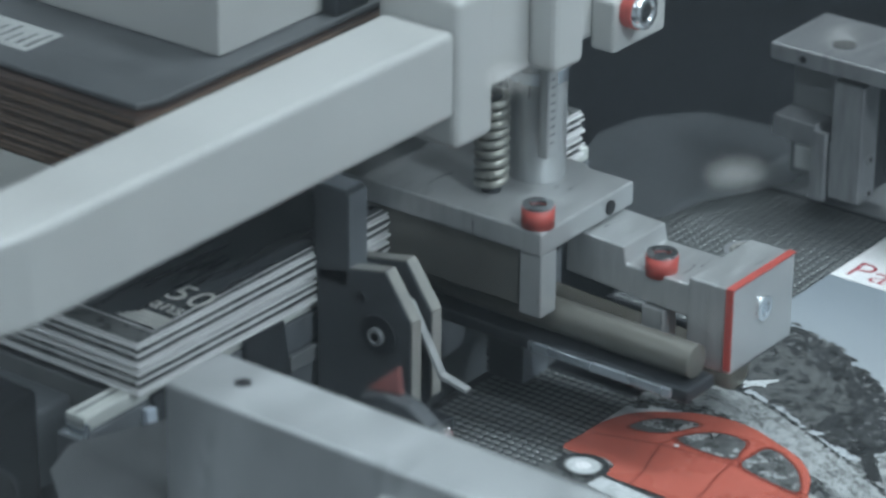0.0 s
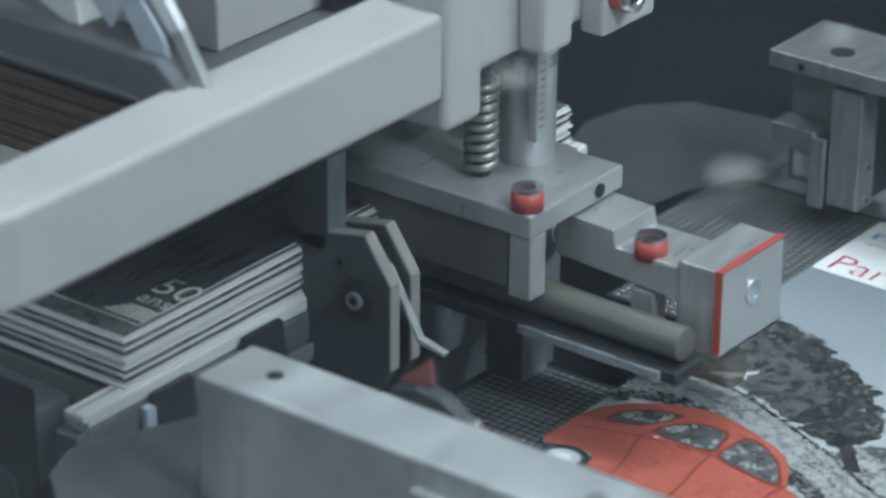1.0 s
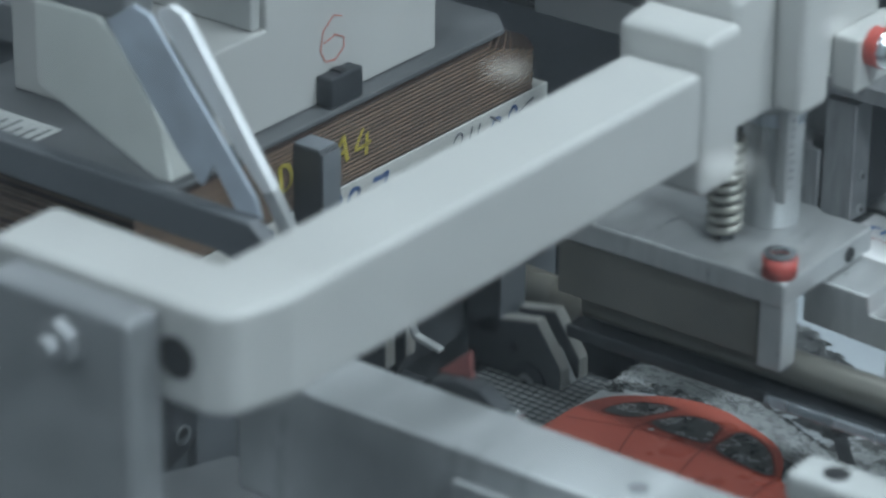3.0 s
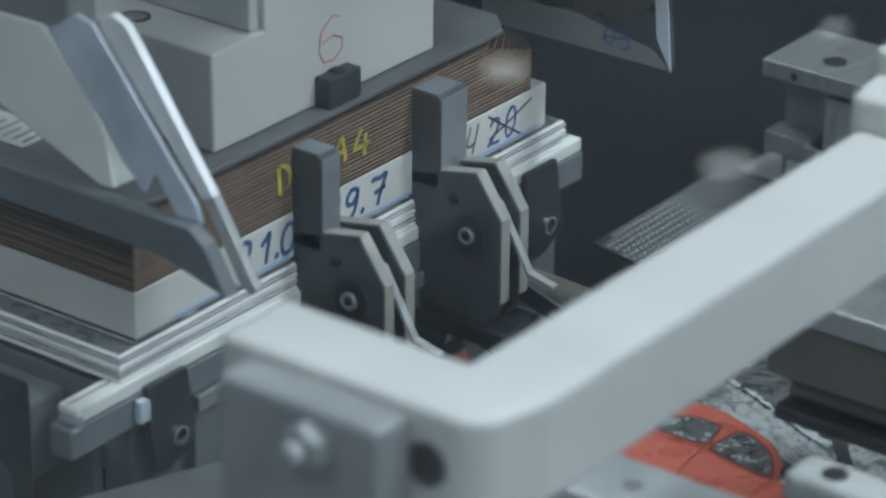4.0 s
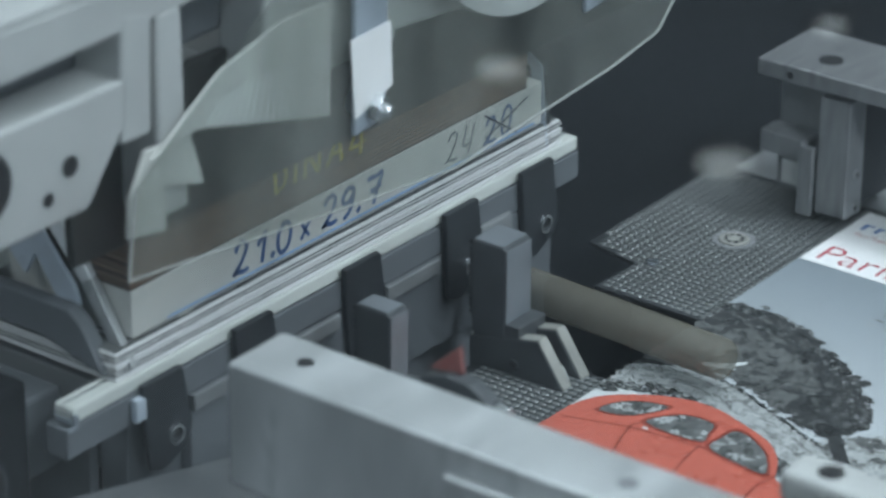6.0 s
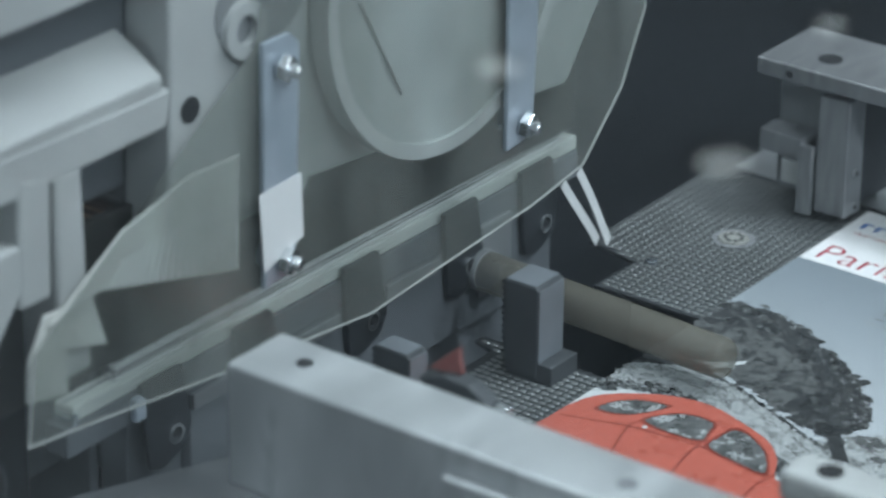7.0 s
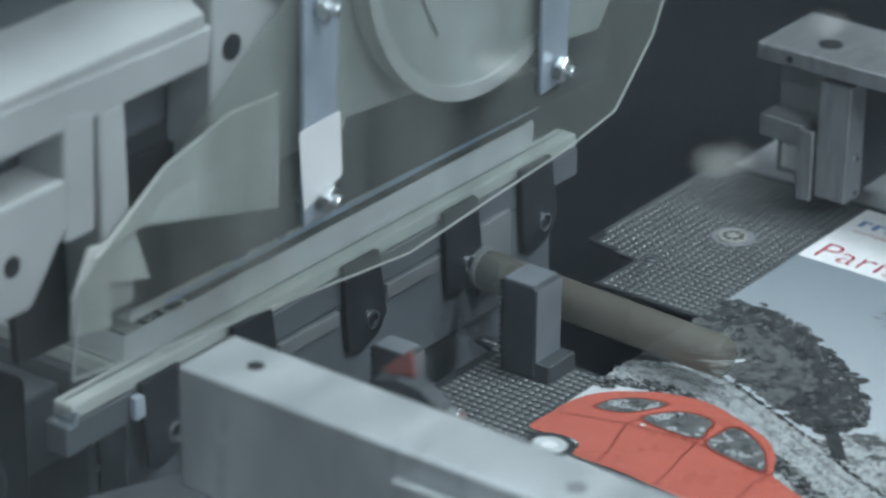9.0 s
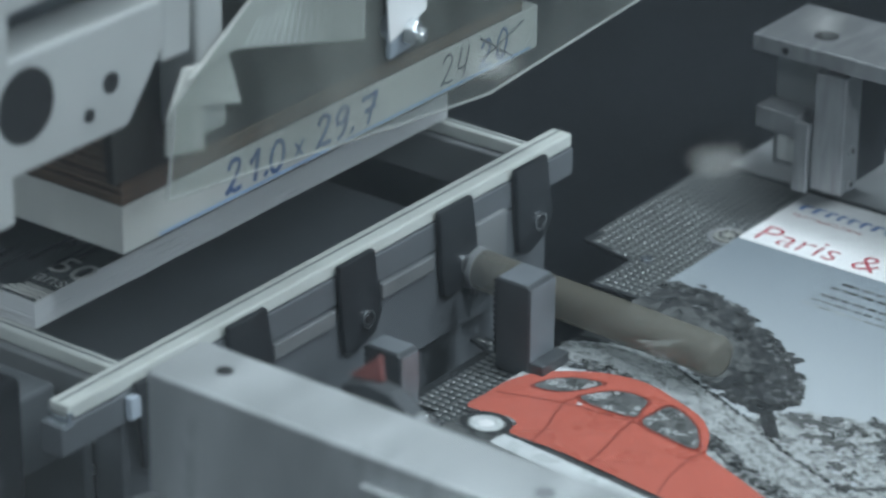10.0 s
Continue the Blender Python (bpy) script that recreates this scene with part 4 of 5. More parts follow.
# ---- press pad over the stack ----
def build_press():
    p = thing("press_pad", "laminated wood press pad with a pale painted head, lettered strip below", "press pad")
    part("marking_strip", box(0.0, 0.296, -0.0015, 0.16, 0.0150, 0.0368, 0.0006), LABEL, p, "dirty white strip with marker figures")
    # veneers: dark layers with pale lines between
    n = 17
    z0, z1 = 0.0370, 0.0715
    for i in range(n):
        a, b = z0 + (z1 - z0) * i / n, z0 + (z1 - z0) * (i + 1) / n
        ins = 0.0003 * (i % 2) + max(0, (i - n + 7)) * 0.002
        o = [(0.0003 * (i % 3), -0.001), (0.284 - ins * 3, -0.001), (0.293 - ins * 2, 0.010), (0.293 - ins * 2, 0.158), (0.0003 * (i % 3), 0.158)]
        line = (0.0004, 0.0006, 0.0005, 0.0007, 0.0004)[i % 5]
        part("veneer", prism(o, "z", a, b - line, 0), WOOD, p)
        up = 0.0003 * ((i + 1) % 2) + max(0, (i - n + 8)) * 0.002
        o2 = [(0.0003 * (i % 3), -0.0013), (0.284 - up * 3, -0.0013), (0.293 - up * 2, 0.0097), (0.293 - up * 2, 0.158), (0.0003 * (i % 3), 0.158)]
        if i < n - 1:
            part("glue_line", prism(o2, "z", b - line, b, 0), WOODLINE, p)
    part("top_plate", prism([(0.016, 0.0), (0.262, 0.0), (0.276, 0.014), (0.276, 0.155), (0.006, 0.155), (0.006, 0.004)], "z", 0.0716, 0.0745, 0.0008), TOPPLATE, p, "dark steel plate")
    zt = 0.0746
    y6 = 0.0105
    head = part("head", prism([(0.066, zt), (0.222, zt), (0.222, 0.20), (0.1008, 0.20), (0.1008, 0.1206), (0.066, 0.1206)], "y", y6, 0.13, 0.0012), PAINT, p, "pale grey painted head")
    path = [(0.0115, 0.0195), (0.0075, 0.0215), (0.002, 0.016), (0.0005, 0.007), (0.003, 0.001), (0.008, 0.0), (0.0125, 0.004), (0.0125, 0.009), (0.008, 0.012), (0.002, 0.010)]
    path = [(u * 1.38, v) for u, v in path]
    part("figure_outline", stroke(path, 0.0007, 0.0002, frame_of((0.1365, y6 - 0.0002, zt + 0.018), (1, 0, 0), (0, 0, 1))), INKRED, head, "red pencilled figure")
    part("upper_slide", box(0.0945, 0.1006, 0.0135, 0.10, 0.1210, 0.20, 0.0012), ALU, p)
    part("head_bore", rod((0.0790, 0.066, 0.1204), (0.0790, 0.066, 0.1209), 0.0072, 28, b=0), DARK, head)
    part("head_screw", rod((0.0790, 0.066, 0.1205), (0.0790, 0.066, 0.1213), 0.0048, 20), MIDSTEEL, head)
    part("stop_block", box(0.134, 0.157, 0.0015, y6 - 0.0002, zt, zt + 0.0145, 0.0012), DARK, p, "dark steel stop block")
    part("stop_slot", box(0.143, 0.148, 0.0035, y6 - 0.001, zt + 0.0140, zt + 0.0152, 0), BLACK, p)
    part("paper_tag", box(0.020, 0.044, 0.080, 0.118, 0.0746, 0.0749, 0), CASTSHADE, p, "torn printed paper tag")
    for i in range(6):
        part("tag_line", box(0.024, 0.041 - 0.003 * (i % 3), 0.083 + i * 0.0058, 0.0845 + i * 0.0058, 0.0749, 0.0750, 0), PRINTDARKGREY, p)
    # hand lettering along +x: strokes in a box one high
    glyphs = {"2": [[(0.02, 0.74), (0.10, 0.93), (0.26, 1.0), (0.42, 0.88), (0.40, 0.62), (0.22, 0.28), (0.0, 0.02), (0.14, 0.10), (0.34, 0.03), (0.56, 0.06)]],
              "1": [[(0.0, 0.66), (0.14, 0.80), (0.30, 1.0), (0.26, 0.5), (0.22, 0.0)]],
              ".": [[(0.0, 0.0), (0.06, 0.08), (0.10, 0.17)]],
              "0": [[(0.26, 0.98), (0.08, 0.80), (0.02, 0.45), (0.10, 0.10), (0.26, 0.02), (0.44, 0.18), (0.50, 0.55), (0.42, 0.88), (0.26, 0.98), (0.16, 0.92)]],
              "9": [[(0.46, 0.92), (0.24, 1.0), (0.06, 0.80), (0.08, 0.56), (0.26, 0.50), (0.42, 0.68), (0.47, 0.92), (0.44, 0.5), (0.34, 0.16), (0.12, 0.0)]],
              "7": [[(0.0, 0.88), (0.06, 0.98), (0.30, 0.94), (0.56, 1.0), (0.40, 0.55), (0.28, 0.0)], [(0.12, 0.48), (0.36, 0.52), (0.56, 0.58)]],
              "4": [[(0.08, 0.98), (0.0, 0.42), (0.10, 0.30), (0.34, 0.36)], [(0.42, 0.95), (0.36, 0.5), (0.28, 0.0)]],
              "x": [[(0.0, 0.0), (0.20, 0.24), (0.46, 0.52)], [(0.04, 0.50), (0.22, 0.26), (0.40, 0.0)]],
              "D": [[(0.06, 0.0), (0.04, 0.5), (0.0, 1.0)], [(0.0, 1.0), (0.30, 0.92), (0.46, 0.55), (0.36, 0.14), (0.06, 0.0)]],
              "I": [[(0.0, 0.0), (0.04, 0.5), (0.06, 1.0)]],
              "N": [[(0.0, 0.0), (0.02, 0.5), (0.02, 1.0)], [(0.02, 1.0), (0.26, 0.5), (0.50, 0.0)], [(0.50, 0.0), (0.52, 0.5), (0.54, 1.0)]],
              "A": [[(0.0, 0.0), (0.18, 0.5), (0.36, 1.0)], [(0.36, 1.0), (0.44, 0.5), (0.50, 0.0)], [(0.14, 0.36), (0.32, 0.38), (0.48, 0.36)]],
              "F": [[(0.26, 1.0), (0.10, 0.62), (0.02, 0.36), (0.24, 0.36), (0.54, 0.40)], [(0.42, 0.78), (0.40, 0.4), (0.38, 0.0)]]}

    def hand_letter(nm, key, x, z, high, wide, mat, pen, lean=0.0, y=-0.0016):
        bm = bmesh.new()
        for line in glyphs[key]:
            pts = [Vector(q) for q in line]
            fine = []
            for i in range(len(pts) - 1):
                p0, p1, p2, p3 = pts[max(i - 1, 0)], pts[i], pts[i + 1], pts[min(i + 2, len(pts) - 1)]
                for k in range(4):
                    t = k / 4
                    fine.append(0.5 * (2 * p1 + (p2 - p0) * t + (2 * p0 - 5 * p1 + 4 * p2 - p3) * t * t + (3 * p1 - p0 - 3 * p2 + p3) * t ** 3))
            fine.append(pts[-1])
            stroke([(q.x * wide + q.y * high * lean, q.y * high) for q in fine], pen, 0.0001, frame_of((x, y, z), (1, 0, 0), (0, 0, 1)), bm)
        part(nm, bm, mat, p)
    for key, x, z, high in (("2", 0.0655, 0.0190, 0.0148), ("1", 0.0808, 0.0190, 0.0140), (".", 0.0912, 0.0190, 0.0140), ("0", 0.0948, 0.0186, 0.0142), ("2", 0.1272, 0.0196, 0.0140), ("9", 0.1400, 0.0190, 0.0140), (".", 0.1520, 0.0190, 0.0140), ("7", 0.1590, 0.0188, 0.0140)):
        hand_letter("marking", key, x, z, high, 0.0182, INKBLUE, 0.0023, 0.12)
    hand_letter("marking", "x", 0.1120, 0.0200, 0.0145, 0.0145, INKBLUE, 0.0018)
    hand_letter("marking", "2", 0.2185, 0.0192, 0.0142, 0.0165, INKDARK, 0.0011, 0.16)
    hand_letter("marking", "4", 0.2315, 0.0192, 0.0150, 0.0175, INKDARK, 0.0011, 0.16)
    hand_letter("marking", "2", 0.2490, 0.0185, 0.0130, 0.0165, INKBLUE, 0.0017, 0.14)
    hand_letter("marking", "0", 0.2620, 0.0185, 0.0150, 0.0150, INKBLUE, 0.0017, 0.14)
    for ends in ([(0.0, 0.0172), (0.013, 0.0085), (0.0262, 0.0)], [(0.0004, 0.0052), (0.016, 0.0095), (0.0350, 0.0158)]):
        part("strike_out", stroke(ends, 0.0011, 0.0001, frame_of((0.249, -0.00175, 0.0170), (1, 0, 0), (0, 0, 1))), INKDARK, p)
    for key, x, wide in (("D", 0.0935, 0.0175), ("I", 0.1075, 0.0165), ("N", 0.1145, 0.0195), ("A", 0.1300, 0.0215), ("F", 0.1465, 0.0200)):
        for k in range(2):
            hand_letter("chalk_marking", key, x + 0.0011 * k, 0.0485 + 0.0006 * k - (0.0015 if key == "F" else 0), 0.0132, wide, INKYELLOW, 0.0011, 0.0, -0.0017)
    part("blue_line", box(0.022, 0.29, -0.00175, -0.0016, 0.0160, 0.0172, 0), INKLINE, p, "pale blue line")
    # yoke that carries the head
    part("yoke", box(0.03, 0.26, 0.03, 0.11, 0.2002, 0.26, 0.003), BODY, p)
    part("ram", rod((0.145, 0.07, 0.2601), (0.145, 0.07, 0.75), 0.03, 32), MIDSTEEL, p)
    return p


# ---- side knives ----
def build_far_knife(x):
    """The knife at the far end: a broad plate with a bright ground front edge."""
    k = thing("side_knife", "broad dark polished side knife with a bright slanted edge", "knife", "side knives")
    plate = part("blade_plate", prism([(-0.0600, 0.0500), (-0.0562, 0.0905), (-0.0420, 0.1010), (-0.0280, 0.1450), (0.120, 0.1500), (0.120, 0.0500)], "x", x - 0.0016, x + 0.003, 0.0004), KNIFEFACE, k, "dark mirror-ground blade plate")
    part("front_bevel", prism([(-0.0608, 0.0488), (-0.0570, 0.0908), (-0.0428, 0.1016), (-0.0290, 0.1460), (-0.0225, 0.1450), (-0.0375, 0.0990), (-0.0500, 0.0890), (-0.0520, 0.0640)], "x", x - 0.0022, x - 0.0017, 0.0001), PALEZINC, k, "pale ground front bevel")
    part("edge_bevel", prism([(-0.0600, 0.0496), (-0.0500, 0.0580), (-0.006, 0.0660), (0.05, 0.0640), (0.05, 0.0496)], "x", x - 0.0021, x - 0.0017, 0.0001), MIDSTEEL, k, "ground cutting bevel")
    for line in ([(0.0, 0.0085), (0.0035, 0.0105), (0.0055, 0.006), (0.003, 0.0005), (-0.0005, 0.003), (0.0, 0.0085)], [(0.0145, 0.0105), (0.0095, 0.0098), (0.0092, 0.0062), (0.0135, 0.006), (0.0135, 0.002), (0.0085, 0.0003)], [(-0.002, 0.0045), (0.008, 0.0055), (0.016, 0.0080)]):
        part("ink_mark", stroke(line, 0.0010, 0.0001, frame_of((x - 0.0022, -0.0230, 0.0535), (0, -1, 0), (0, 0, 1))), INKBLUE, plate)
    part("holder_arm", box(x + 0.0032, x + 0.014, 0.034, 0.084, 0.1402, 0.75, 0.002), MIDSTEEL, k)
    return k


def build_side_knife(x, name_label):
    k = thing("side_knife", name_label, "knife", "side knives")
    out = -1 if x < 0.1 else 1
    # a slanting bright bar with a saw-stepped guard plate
    bar = [(0.0182, 0.1505), (0.0119, 0.1535), (0.0050, 0.1510), (0.0013, 0.1468), (-0.0407, 0.0875), (-0.0345, 0.0845), (0.0184, 0.1468)]
    tip = [(-0.0409, 0.0872), (-0.0624, 0.0520), (-0.0590, 0.0488), (-0.0540, 0.0520), (-0.0347, 0.0842)]
    part("blade_bar", prism(bar, "x", x - 0.0016, x + 0.003, 0.0008), BLADE, k, "bright ground knife edge")
    part("blade_tip", prism(tip, "x", x - 0.0014, x + 0.003, 0.0005), STEEL, k, "grey blade tip")
    guard = [(0.0440, 0.1404), (0.0292, 0.1503), (0.0205, 0.1480), (-0.0335, 0.0828), (-0.0359, 0.0750), (-0.0332, 0.0701), (-0.0264, 0.0699), (-0.0112, 0.0919), (-0.0051, 0.0807), (0.0069, 0.0920), (0.0188, 0.1078), (0.0336, 0.1267)]
    part("guard_plate", prism(guard, "x", x - 0.0042, x - 0.0018, 0.0005), PALEZINC, k, "zinc-plated stepped plate")
    holder = [(0.0850, 0.1400), (0.0500, 0.1410), (0.0426, 0.1357), (0.0248, 0.1138), (0.0160, 0.0997), (0.0116, 0.0768), (0.0205, 0.0764), (0.0678, 0.0952), (0.0850, 0.1020)]
    part("holder", prism(holder, "x", x - 0.0036 if out < 0 else x - 0.002, x + 0.012, 0.0015), CREAM, k, "pale painted holder")
    part("knife_bar", prism([(-0.0560, 0.0500), (-0.0440, 0.0700), (-0.036, 0.0760), (0.26, 0.0760), (0.26, 0.0610), (-0.020, 0.0590)], "x", x - 0.012 if out < 0 else x + 0.002, x - 0.0037 if out < 0 else x + 0.012, 0.0012), BODY, k, "dark steel knife bar")
    part("holder_arm", box(x - 0.003, x + 0.014, 0.034, 0.084, 0.1402, 0.75, 0.002), MIDSTEEL, k)
    return k


# ---- front knife with its casting and clear shield (pose at the end of the cut, z of the strip is 0) ----
def build_knife():
    k = thing("front_knife", "cast front knife carrier behind a smoky clear shield", "knife carrier")
    y0, y1 = -0.026, -0.006
    # the web's dark colour paints the shade deep in the pockets
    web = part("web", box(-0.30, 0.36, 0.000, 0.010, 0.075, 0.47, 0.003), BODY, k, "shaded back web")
    # ribs between the pockets
    rib = bmesh.new()
    prism([(-0.082, 0.020), (-0.064, 0.020), (-0.066, 0.110), (-0.082, 0.110)], "y", y0, -0.0005, 0.002, rib)
    prism([(-0.016, 0.050), (0.075, 0.050), (0.075, 0.200), (-0.010, 0.200)], "y", y0, -0.0005, 0.002, rib)
    prism([(-0.30, 0.105), (-0.015, 0.1085), (-0.0118, 0.1255), (-0.30, 0.132)], "y", y0, -0.0005, 0.002, rib)
    prism([(-0.30, 0.020), (-0.190, 0.020), (-0.186, 0.30), (-0.30, 0.30)], "y", y0, -0.0005, 0.002, rib)
    prism([(-0.20, 0.176), (0.36, 0.176), (0.36, 0.205), (-0.20, 0.205)], "y", y0, -0.0005, 0.002, rib)
    prism([(-0.20, 0.27), (0.36, 0.27), (0.36, 0.30), (-0.20, 0.30)], "y", y0, -0.0005, 0.002, rib)
    prism([(0.075, 0.050), (0.28, 0.030), (0.325, 0.090), (0.325, 0.180), (0.075, 0.180)], "y", y0 + 0.008, -0.0005, 0.002, rib)
    prism([(-0.30, 0.0395), (-0.124, 0.0395), (-0.0985, 0.0715), (-0.090, 0.088), (-0.30, 0.090)], "y", y0, -0.0005, 0.002, rib)
    prism([(-0.104, 0.060), (-0.086, 0.060), (-0.084, 0.112), (-0.102, 0.116)], "y", y0 - 0.0003, -0.0005, 0.002, rib)
    casting = part("casting", rib, ALU, k, "pale cast ribs round sunk pockets")
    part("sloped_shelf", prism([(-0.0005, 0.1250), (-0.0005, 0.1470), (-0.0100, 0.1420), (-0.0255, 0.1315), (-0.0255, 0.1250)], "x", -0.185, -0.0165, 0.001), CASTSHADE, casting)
    # bores and a slot in the casting
    for x, z, r in ((-0.0011, 0.1121, 0.0058), (0.082, 0.150, 0.0026), (-0.182, 0.0680, 0.0155), (-0.134, 0.0620, 0.0045), (-0.147, 0.052, 0.003)):
        part("bore", rod((x, y0 - 0.0004, z), (x, y0 + 0.004, z), r, 24, b=0), BLACK, casting)
    slot = [(0.044 + 0.021 * math.cos(a) + (0.008 if math.cos(a) > 0 else -0.008), 0.146 + 0.018 * math.sin(a)) for a in [i * math.pi / 12 for i in range(24)]]
    part("slot", prism(slot, "y", y0 - 0.0006, y0 + 0.003, 0), MIDSTEEL, casting)
    part("slot_boss", ring((0.031, y0 - 0.0004, 0.138), (0.031, y0 - 0.004, 0.138), 0.0125, 0.0065, 28), ALU, casting)
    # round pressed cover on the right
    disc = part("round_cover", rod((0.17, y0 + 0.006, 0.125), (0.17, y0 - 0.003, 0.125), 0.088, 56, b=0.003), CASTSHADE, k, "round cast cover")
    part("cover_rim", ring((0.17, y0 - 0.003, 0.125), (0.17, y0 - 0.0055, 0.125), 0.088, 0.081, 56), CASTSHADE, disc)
    part("wedge_rib", prism([(0.105, 0.128), (0.172, 0.150), (0.135, 0.075)], "y", y0 - 0.0045, y0 - 0.0032, 0.0006), ALU, disc)
    # knife plate
    part("knife_blade", prism([(-0.112, 0.003), (0.305, -0.004), (0.305, 0.060), (-0.115, 0.072)], "y", -0.0055, -0.0008, 0.0006), KNIFE, k, "ground steel knife blade, near-black for shade")
    part("pale_insert", prism([(-0.092, 0.050), (-0.063, 0.0545), (0.023, 0.0318), (0.0247, 0.0846), (-0.007, 0.086), (-0.048, 0.076)], "y", -0.0305, -0.0285, 0.0008), LABEL, k, "pale ribbed insert")
    for i in range(18):
        t = i / 17
        part("insert_rib", prism([(-0.058 + 0.078 * t, 0.0545 - 0.021 * t), (-0.0568 + 0.078 * t, 0.0543 - 0.021 * t), (-0.048 + 0.070 * t, 0.064 + 0.004 * t), (-0.0490 + 0.070 * t, 0.064 + 0.004 * t)], "y", -0.0309, -0.0306, 0), PAPER, k)
    part("notched_plate", prism([(-0.0928, 0.055), (-0.0647, 0.052), (-0.057, 0.0283), (-0.0812, 0.0351), (-0.0811, 0.0154), (-0.1045, 0.0199), (-0.1035, 0.036)], "y", -0.0284, -0.0264, 0.0006), LABEL, k, "pale notched plate")
    # white patch paints the bright reflection on the strap's lower half
    part("strap_reflection", prism([(0.0273, 0.067), (0.0549, 0.068), (0.0562, 0.0379), (0.0300, 0.0300)], "y", -0.0382, -0.0377, 0), PAPER, k, "white patch standing in for the reflection on the strap")
    # clear shield with two bright straps
    outline = [(-0.110, 0.0045), (-0.1045, 0.042), (0.033, 0.130), (0.055, 0.230), (0.335, 0.230), (0.312, 0.110), (0.3190, 0.085), (0.3225, 0.060), (0.304, 0.024), (0.2730, -0.006), (0.232, -0.0125), (0.183, -0.016), (0.110, -0.0215), (0.04, -0.014), (-0.013, -0.0075), (-0.0745, 0.0005)]
    shield = part("shield", prism(outline, "y", -0.0345, -0.0315, 0.0006), SHIELD, k, "smoky clear plastic shield")
    edge = bmesh.new()
    for i in range(len(outline)):
        if i in (1, 2, 3, 4):
            continue
        (xa, za), (xb, zb) = outline[i], outline[(i + 1) % len(outline)]
        rod((xa, -0.033, za), (xb, -0.033, zb), 0.0006, 8, edge, 0)
    part("shield_edge", edge, PAINT, shield, "pale polished rim")
    for x, z0, z1 in ((0.0435, 0.0215, 0.1330), (0.2170, 0.0255, 0.150)):
        strap = part("strap", prism([(x - 0.0125, z0), (x + 0.008, z0 + 0.002), (x + 0.0125, z1 - 0.006), (x + 0.006, z1), (x - 0.0115, z1)], "y", -0.0375, -0.0347, 0.0008), STRAPZINC, k, "zinc-plated strap with bolts")
        hexagon(strap, (x, -0.0375, z0 + 0.010), (0.25, -1, -0.15), 0.0065, 0.0045)
        hexagon(strap, (x, -0.0375, z1 - 0.0135), (0.25, -1, -0.15), 0.0065, 0.0045)
        part("spacer", rod((x, -0.0313, z0 + 0.010), (x, -0.0262, z0 + 0.010), 0.006, 18), ZINC, strap)
    part("carrier_beam", box(-0.30, 0.42, 0.0105, 0.028, 0.20, 0.47, 0.003), MIDSTEEL, k)
    return k


# ---- jogger standing by the feed plate ----
def build_jogger():
    j = thing("side_jogger", "milled steel jogger with angle plates and a slotted top plate", "jogger")
    part("upright", box(0.4200, 0.4360, -0.1025, -0.0845, -0.054, 0.0095, 0.0008), JOGSTEEL, j, "milled steel upright")
    part("lip", box(0.4165, 0.4197, -0.0840, -0.0755, -0.056, -0.0185, 0.0006), JOGSTEEL, j)
    part("back_plate", box(0.4362, 0.449, -0.0835, -0.052, -0.054, 0.0133, 0.0008), MIDSTEEL, j)
    part("small_block", prism([(-0.0505, -0.0285), (-0.0505, -0.0170), (-0.0750, -0.0175), (-0.0770, -0.0200), (-0.0770, -0.0300)], "x", 0.4200, 0.4360, 0.0008), JOGSTEEL, j, "small milled block")
    part("square_pad", box(0.4205, 0.432, -0.0765, -0.0635, -0.0435, -0.0302, 0.001), ALU, j, "pale square pad")
    part("rear_upright", box(0.4362, 0.470, -0.0995, -0.0845, -0.054, 0.0133, 0.001), DARK, j)
    part("top_plate", box(0.4170, 0.470, -0.20, -0.0485, 0.0135, 0.0225, 0.001), JOGSTEEL, j, "milled steel top plate")
    part("plate_bore", rod((0.436, -0.080, 0.0222), (0.436, -0.080, 0.0229), 0.0062, 28, b=0), BLACK, j)
    part("side_bore", rod((0.4175, -0.068, 0.0175), (0.4167, -0.068, 0.0175), 0.0020, 16, b=0), BLACK, j)
    for z in (-0.0315, -0.0500):
        socket_screw(j, (0.4290, -0.1025, z), (0, -1, 0), 0.0030, 0.0010, JOGSTEEL)
    part("slide", box(0.4502, 0.485, -0.083, -0.05, -0.054, 0.0133, 0.001), MIDSTEEL, j)
    part("carrier", box(0.40, 0.50, -0.40, -0.2002, -0.02, 0.03, 0.003), MIDSTEEL, j)
    return j


